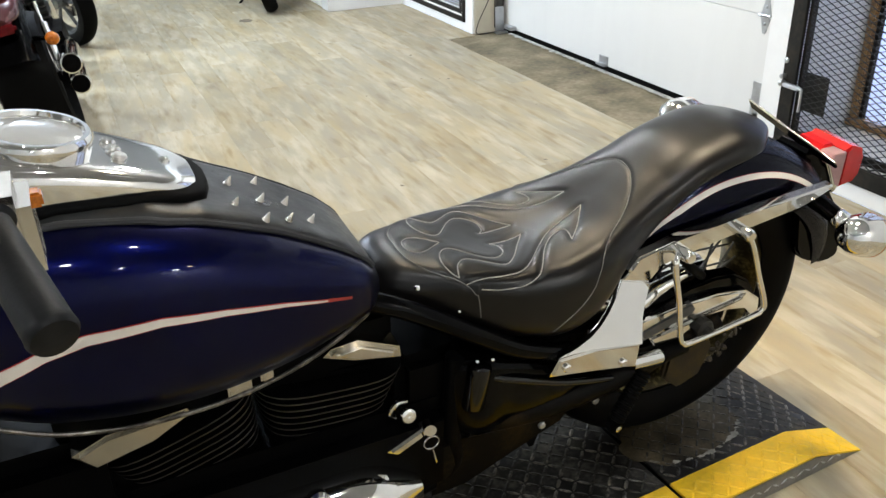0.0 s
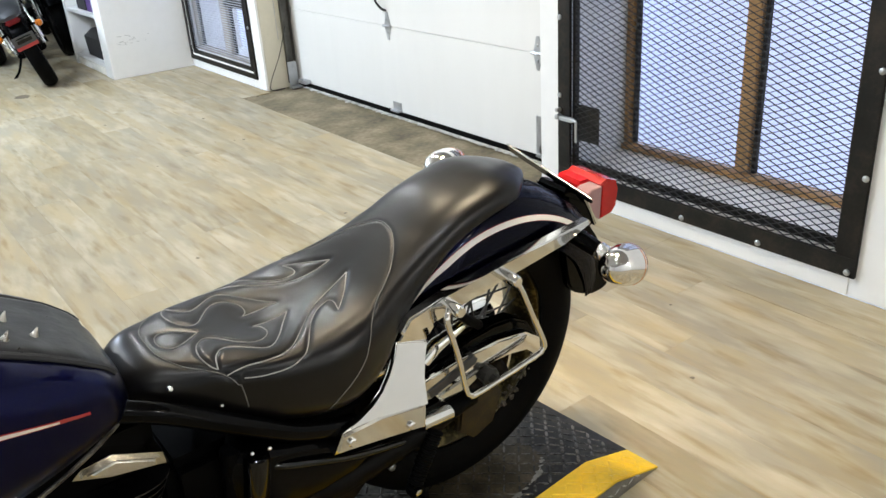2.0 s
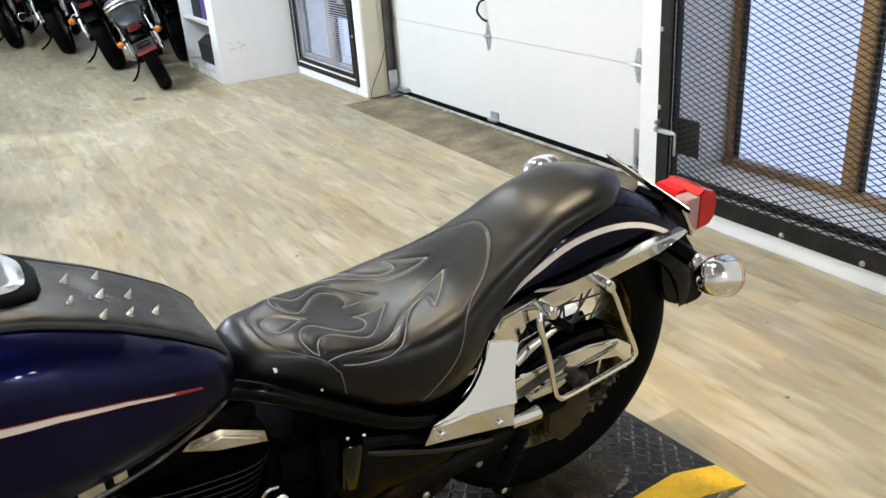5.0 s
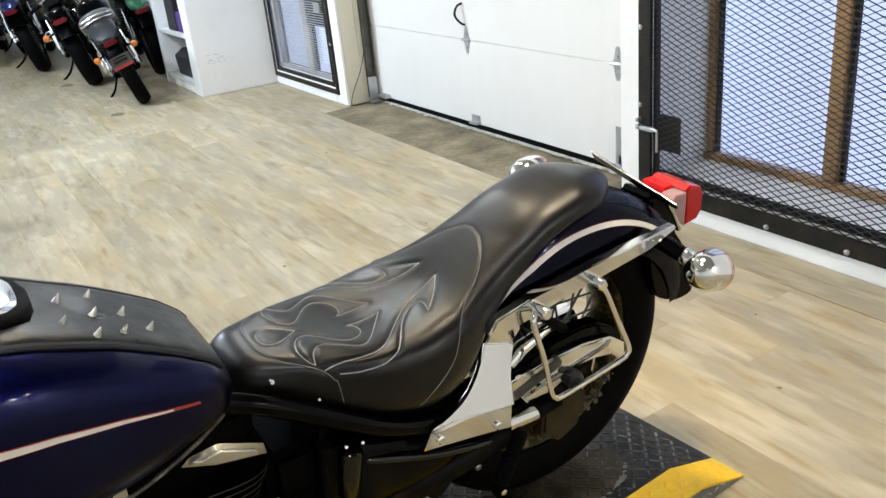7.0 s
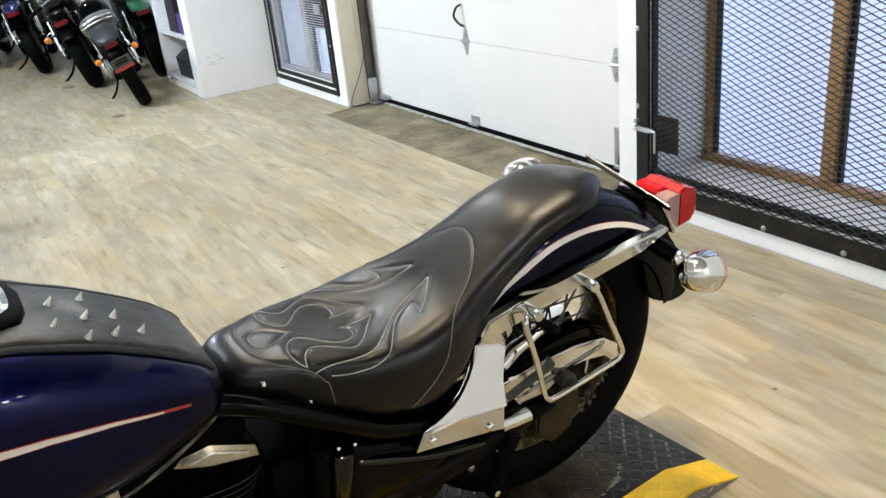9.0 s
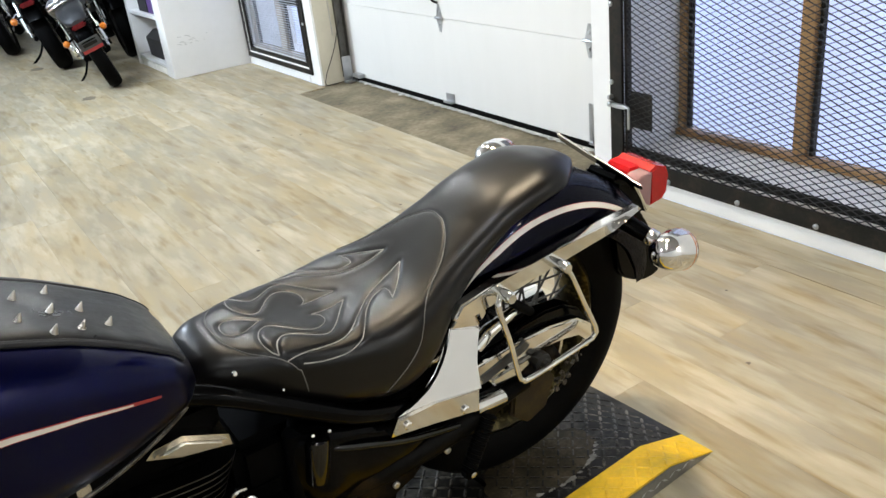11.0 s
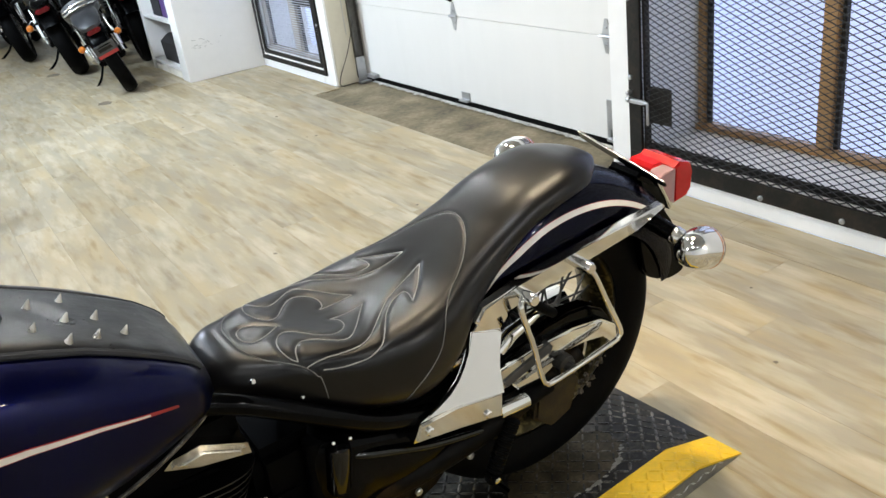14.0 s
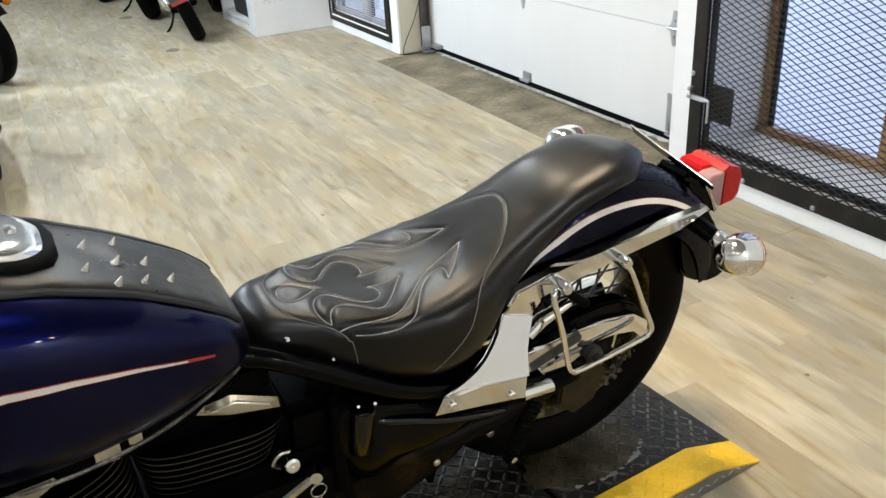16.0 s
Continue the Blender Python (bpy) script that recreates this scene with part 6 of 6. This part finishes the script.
# ---- the motorcycles parked farther off ----
def parked_bike(m, label, paint, seat_material=None, plate=True, bars=0.42, pipes=1, fat=0.064, signals=True, cowl=None):
    """A parked motorcycle, rear wheel at its origin, pointing along -x."""
    seat_material = seat_material or M_LEATHER
    b = thing("parked_motorcycle", label, "motorcycle", m, "motorcycles in the row")

    def wheel(x, w, r):
        bm = bmesh.new()
        lathe(bm, [(-w * 0.7, r * 0.70), (-w, r * 0.82), (-w * 0.92, r * 0.92), (-w * 0.5, r * 0.985), (0, r), (w * 0.5, r * 0.985), (w * 0.92, r * 0.92), (w, r * 0.82), (w * 0.7, r * 0.70)], (x, 0, r), (0, 1, 0), 48, closed=True)
        tyre = part("tyre", bm, M_RUBBER, b)
        bm = bmesh.new()
        lathe(bm, [(-w * 0.7, r * 0.70), (-w * 0.5, r * 0.64), (w * 0.5, r * 0.64), (w * 0.7, r * 0.70)], (x, 0, r), (0, 1, 0), 48, closed=True)
        lathe(bm, [(-0.05, 0.02), (-0.05, 0.045), (0.05, 0.045), (0.05, 0.02)], (x, 0, r), (0, 1, 0), 20)
        for k in range(6):
            a = math.pi * k / 3
            tube(bm, [(x + 0.04 * math.cos(a), 0, r + 0.04 * math.sin(a)), (x + r * 0.66 * math.cos(a), 0, r + r * 0.66 * math.sin(a))], 0.012, 8)
        part("rim", bm, M_SILVER, b)
        bm = bmesh.new()
        lathe(bm, [(0.055, 0.06), (0.055, 0.13), (0.061, 0.13), (0.061, 0.06)], (x, 0, r), (0, 1, 0), 32, closed=True)
        part("brake_disc", bm, M_CHROME_DULL, b)

    wheel(0, fat, 0.32)
    wheel(-1.48, 0.055, 0.32)
    bm = bmesh.new()
    loft(bm, spread([(-1.02, 0.86, 0.06, 0.80, 0.72), (-0.94, 0.92, 0.13, 0.80, 0.68), (-0.80, 0.93, 0.15, 0.80, 0.66), (-0.64, 0.86, 0.12, 0.77, 0.68), (-0.56, 0.79, 0.06, 0.75, 0.70)], 24), 32)
    part("fuel_tank", bm, paint, b)
    bm = bmesh.new()
    if cowl:
        pad = [(-0.60, 0.79, 0.10, 0.74, 0.68), (-0.44, 0.80, 0.15, 0.74, 0.66), (-0.25, 0.84, 0.165, 0.77, 0.68), (-0.08, 0.875, 0.15, 0.81, 0.74), (0.02, 0.865, 0.12, 0.81, 0.76), (0.06, 0.835, 0.07, 0.81, 0.78)]
    else:
        pad = [(-0.60, 0.77, 0.09, 0.73, 0.68), (-0.44, 0.76, 0.13, 0.71, 0.65), (-0.28, 0.79, 0.14, 0.73, 0.67), (-0.20, 0.84, 0.12, 0.76, 0.70), (-0.02, 0.86, 0.11, 0.79, 0.73), (0.10, 0.83, 0.07, 0.79, 0.75)]
    loft(bm, spread(pad, 30), 32)
    part("seat", bm, seat_material, b)
    bm = bmesh.new()
    rings = []
    for k in range(17):
        a = radians(150 - 125 * k / 16)
        ring = []
        for j in range(9):
            q = j / 4 - 1
            y = 0.095 * math.copysign(abs(q) ** 0.7, q)
            r = 0.385 - 0.06 * abs(q) ** 4
            ring.append(bm.verts.new((r * math.cos(a) * 1.05 - 0.0, y, 0.33 + r * math.sin(a))))
        rings.append(ring)
    for a, c in zip(rings, rings[1:]):
        for j in range(8):
            bm.faces.new((a[j], a[j + 1], c[j + 1], c[j]))
    bmesh.ops.solidify(bm, geom=bm.faces[:], thickness=0.004)
    part("rear_fender", bm, M_BLACK_PAINT, b)
    bm = bmesh.new()
    if cowl:
        hull = [(-0.12, 0.80, 0.10, 0.74, 0.68), (0.08, 0.795, 0.118, 0.735, 0.665), (0.20, 0.755, 0.105, 0.70, 0.645), (0.27, 0.70, 0.085, 0.675, 0.635), (0.30, 0.672, 0.05, 0.655, 0.635)]
    else:
        hull = [(-0.10, 0.74, 0.07, 0.70, 0.66), (0.10, 0.735, 0.085, 0.69, 0.645), (0.24, 0.70, 0.07, 0.665, 0.63), (0.30, 0.665, 0.03, 0.65, 0.635)]
    loft(bm, spread(hull, 16), 24)
    part("tail_cowl", bm, cowl or paint, b)
    if cowl:
        for lift in (0.0, 0.03):
            bm = bmesh.new()
            tube(bm, smooth_path([(-0.16, -0.150, 0.775 + lift), (0.04, -0.135, 0.800 + lift), (0.105 - lift, 0.0, 0.820 + lift), (0.04, 0.135, 0.800 + lift), (-0.16, 0.150, 0.775 + lift)]), 0.008, 8)
            part("grab_rail", bm, M_CHROME, b, "chrome grab rail")
    bm = bmesh.new()
    box(bm, (0.285, -0.062, 0.604), (0.335, 0.062, 0.644), 0.012)
    part("tail_lamp", bm, M_TAIL, b, "dark red tail lamp")
    if plate:
        bm = bmesh.new()
        box(bm, (0.34, -0.09, 0.40), (0.348, 0.09, 0.52), 0.003, Matrix.Translation((0.34, 0, 0.46)) @ Matrix.Rotation(radians(18), 4, "Y") @ Matrix.Translation((-0.34, 0, -0.46)))
        pl = part("number_plate", bm, M_GREYPLATE, b, "grey number plate")
        bm = bmesh.new()
        box(bm, (0.349, -0.088, 0.402), (0.352, 0.088, 0.432), 0.001, Matrix.Translation((0.34, 0, 0.46)) @ Matrix.Rotation(radians(18), 4, "Y") @ Matrix.Translation((-0.34, 0, -0.46)))
        part("plate_band", bm, M_REDLINE, pl, "red lower band")
        bm = bmesh.new()
        box(bm, (0.349, -0.06, 0.455), (0.3505, 0.06, 0.485), 0.0005, Matrix.Translation((0.34, 0, 0.46)) @ Matrix.Rotation(radians(18), 4, "Y") @ Matrix.Translation((-0.34, 0, -0.46)))
        part("plate_bar", bm, M_FRAME, pl)
        bm = bmesh.new()
        prism(bm, [(0.24, 0.66), (0.30, 0.60), (0.34, 0.50), (0.335, 0.42), (0.31, 0.42), (0.27, 0.56)], -0.05, 0.05, 0.004)
        part("plate_bracket", bm, M_BLACK_PAINT, b)
    for s in (1, -1):
        if signals:
            bm = bmesh.new()
            tube(bm, [(0.20, s * 0.08, 0.548), (0.24, s * 0.145, 0.538)], 0.010, 8)
            part("signal_stalk", bm, M_BLACK_PAINT, b)
            bm = bmesh.new()
            lathe(bm, [(-0.034, 0.012), (-0.018, 0.026), (0.002, 0.030), (0.004, 0.001)], (0.240, s * 0.168, 0.532), (1, 0, 0), 20)
            body = part("turn_signal", bm, M_CHROME, b, "chrome turn signal with amber lens")
            bm = bmesh.new()
            lathe(bm, [(0.004, 0.029), (0.012, 0.028), (0.020, 0.021), (0.024, 0.001)], (0.240, s * 0.168, 0.532), (1, 0, 0), 20)
            lathe(bm, [(0.022, 0.012), (0.026, 0.010), (0.027, 0.001)], (0.240, s * 0.168, 0.532), (1, 0, 0), 12)
            part("signal_lens", bm, M_AMBER, body)
        bm = bmesh.new()
        tube(bm, [(0.02, s * 0.125, 0.34), (-0.11, s * 0.125, 0.64)], 0.013, 10)
        tube(bm, [(0.00, s * 0.125, 0.385), (-0.07, s * 0.125, 0.55)], 0.026, 12)
        part("shock_absorber", bm, M_CHROME, b, "chrome shock absorber")
        bm = bmesh.new()
        tube(bm, [(-0.55, s * 0.10, 0.34), (0.02, s * 0.105, 0.32)], 0.022, 10)
        part("swing_arm", bm, M_BLACK_METAL, b)
        bm = bmesh.new()
        tube(bm, [(-1.48, s * 0.085, 0.32), (-1.30, s * 0.085, 0.72), (-1.19, s * 0.085, 0.98)], [0.026, 0.022, 0.020], 12)
        part("fork_leg", bm, M_CHROME_DULL, b)
        bm = bmesh.new()
        tube(bm, smooth_path([(-1.18, 0.0, 0.99), (-1.17, s * 0.10, 1.02), (-1.10, s * bars * 0.7, 1.06), (-1.0, s * bars, 1.03)]), 0.012, 10)
        part("handlebar", bm, M_CHROME, b)
        bm = bmesh.new()
        tube(bm, [(-1.02, s * (bars - 0.03), 1.035), (-0.93, s * (bars + 0.09), 1.01)], 0.018, 10)
        part("grip", bm, M_RUBBER, b)
        bm = bmesh.new()
        lathe(bm, [(-0.012, 0.02), (-0.008, 0.05), (0.0, 0.055), (0.002, 0.05), (0.002, 0.001)], (-1.06, s * (bars + 0.02), 1.19), (1, 0, -0.1), 20)
        tube(bm, [(-1.07, s * bars * 0.8, 1.05), (-1.065, s * (bars + 0.01), 1.18)], 0.005, 6)
        part("mirror", bm, M_CHROME, b)
    for k in range(pipes):
        bm = bmesh.new()
        z = 0.27 + 0.105 * k
        tube(bm, smooth_path([(-0.95, 0.10, 0.30), (-0.60, 0.15, z - 0.05), (-0.25, 0.185, z), (0.20 + 0.04 * k, 0.20, z + 0.035)]), 0.043, 18, caps=False)
        lathe(bm, [(0, 0.043), (0.004, 0.046), (0.006, 0.040), (-0.03, 0.036), (-0.03, 0.001)], (0.20 + 0.04 * k, 0.20, z + 0.035), (0.97, 0.04, 0.06), 18)
        pipe = part("exhaust", bm, M_CHROME, b, "chrome exhaust pipe")
        # black disc painted in for the shaded hollow of the pipe
        bm = bmesh.new()
        lathe(bm, [(0.0, 0.034), (0.007, 0.0385), (0.008, 0.001)], (0.205 + 0.04 * k, 0.20, z + 0.035), (0.97, 0.04, 0.06), 18)
        part("pipe_mouth_dark", bm, M_BLACK_METAL, pipe)
    bm = bmesh.new()
    box(bm, (-0.98, -0.16, 0.20), (-0.50, 0.16, 0.46), 0.05)
    part("engine", bm, M_BLACK_METAL, b)
    for k in range(7):
        bm = bmesh.new()
        box(bm, (-0.92, -0.13, 0.475 + k * 0.028), (-0.60, 0.13, 0.487 + k * 0.028), 0.004)
        part("fin", bm, M_FIN, b)
    bm = bmesh.new()
    lathe(bm, [(0, 0.10), (0.03, 0.10), (0.045, 0.07), (0.045, 0.001)], (-0.72, -0.155, 0.33), (0, -1, 0), 24)
    part("engine_cover", bm, M_CHROME, b)
    bm = bmesh.new()
    tube(bm, smooth_path([(-1.20, 0, 0.86), (-0.95, 0, 0.70), (-0.55, 0, 0.66), (-0.10, 0, 0.64)]), 0.03, 10)
    tube(bm, smooth_path([(-1.20, 0, 0.86), (-1.08, 0, 0.45), (-0.95, 0, 0.20), (-0.55, 0, 0.18), (-0.50, 0, 0.62)]), 0.028, 10)
    part("frame", bm, M_BLACK_PAINT, b)
    bm = bmesh.new()
    lathe(bm, [(-0.10, 0.03), (-0.07, 0.075), (0.02, 0.09), (0.03, 0.085), (0.035, 0.001)], (-1.30, 0, 0.90), (-1, 0, 0), 24)
    part("headlamp", bm, M_CHROME, b)
    bm = bmesh.new()
    tube(bm, smooth_path([(-0.60, -0.12, 0.22), (-0.57, -0.20, 0.12), (-0.52, -0.285, 0.075), (-0.49, -0.30, 0.07)]), 0.011, 8)
    part("side_stand", bm, M_BLACK_METAL, b)
    return b


def build_row():
    def at(x, y, turn, lean, size=0.8):
        return Matrix.Translation((x, y, 0)) @ Matrix.Rotation(radians(turn), 4, "Z") @ Matrix.Rotation(radians(lean), 4, "X") @ Matrix.Scale(size, 4)

    # local -x is forward; a turn of -90 points it along +y
    parked_bike(at(1.73, 6.51, -99, 18, 0.84), "grey street motorcycle with amber signals, leaning on its stand", M_BLACK_PAINT, fat=0.062, pipes=0, cowl=M_COWL, seat_material=M_SEAT_SHEEN)
    parked_bike(at(1.62, 7.74, -101, 15, 0.97), "black motorcycle with amber signals, leaning on its stand", M_BLACK_PAINT, plate=False, fat=0.07)
    parked_bike(at(1.40, 9.05, -101, 13, 1.0), "dark blue motorcycle in the row, leaning on its stand", M_BLUE, plate=False, signals=False)
    parked_bike(at(1.02, 10.0, -101, 13, 0.95), "dark maroon motorcycle in the row, leaning on its stand", M_MAROON, plate=False)
    parked_bike(at(1.45, 10.6, -100, 13, 0.95), "black motorcycle in the row, leaning on its stand", M_BLACK_PAINT, plate=False)
    parked_bike(at(0.85, 11.4, -100, 13, 0.95), "dark blue motorcycle at the far end of the row", M_BLUE, plate=False)
    parked_bike(at(0.35, 12.1, -100, 13, 0.95), "black motorcycle at the far end of the row", M_BLACK_PAINT, plate=False)
    parked_bike(at(2.16, 7.62, -96, 9, 0.95), "motorcycle with a green painted tank, half hidden in the row", M_GREEN, plate=False, pipes=0, signals=False)
    parked_bike(at(2.05, 9.4, -98, 11, 1.0), "black motorcycle half hidden behind the shelf", M_BLACK_PAINT, plate=False, signals=False)
    parked_bike(at(0.12, 3.95, -92, 10, 0.95), "maroon cruiser motorcycle with twin chrome exhausts", M_MAROON, plate=False, pipes=2, fat=0.13)
    parked_bike(at(0.29, 6.10, -58, 11, 0.95), "black motorcycle with a silver wheel in the row", M_BLACK_PAINT, plate=False, pipes=0)


# ---- build ----
build_walls()
build_windows()
build_garage_door()
build_shelves()
build_lamps()
build_platform()
build_motorcycle()
build_row()
build_planks(build_floor())
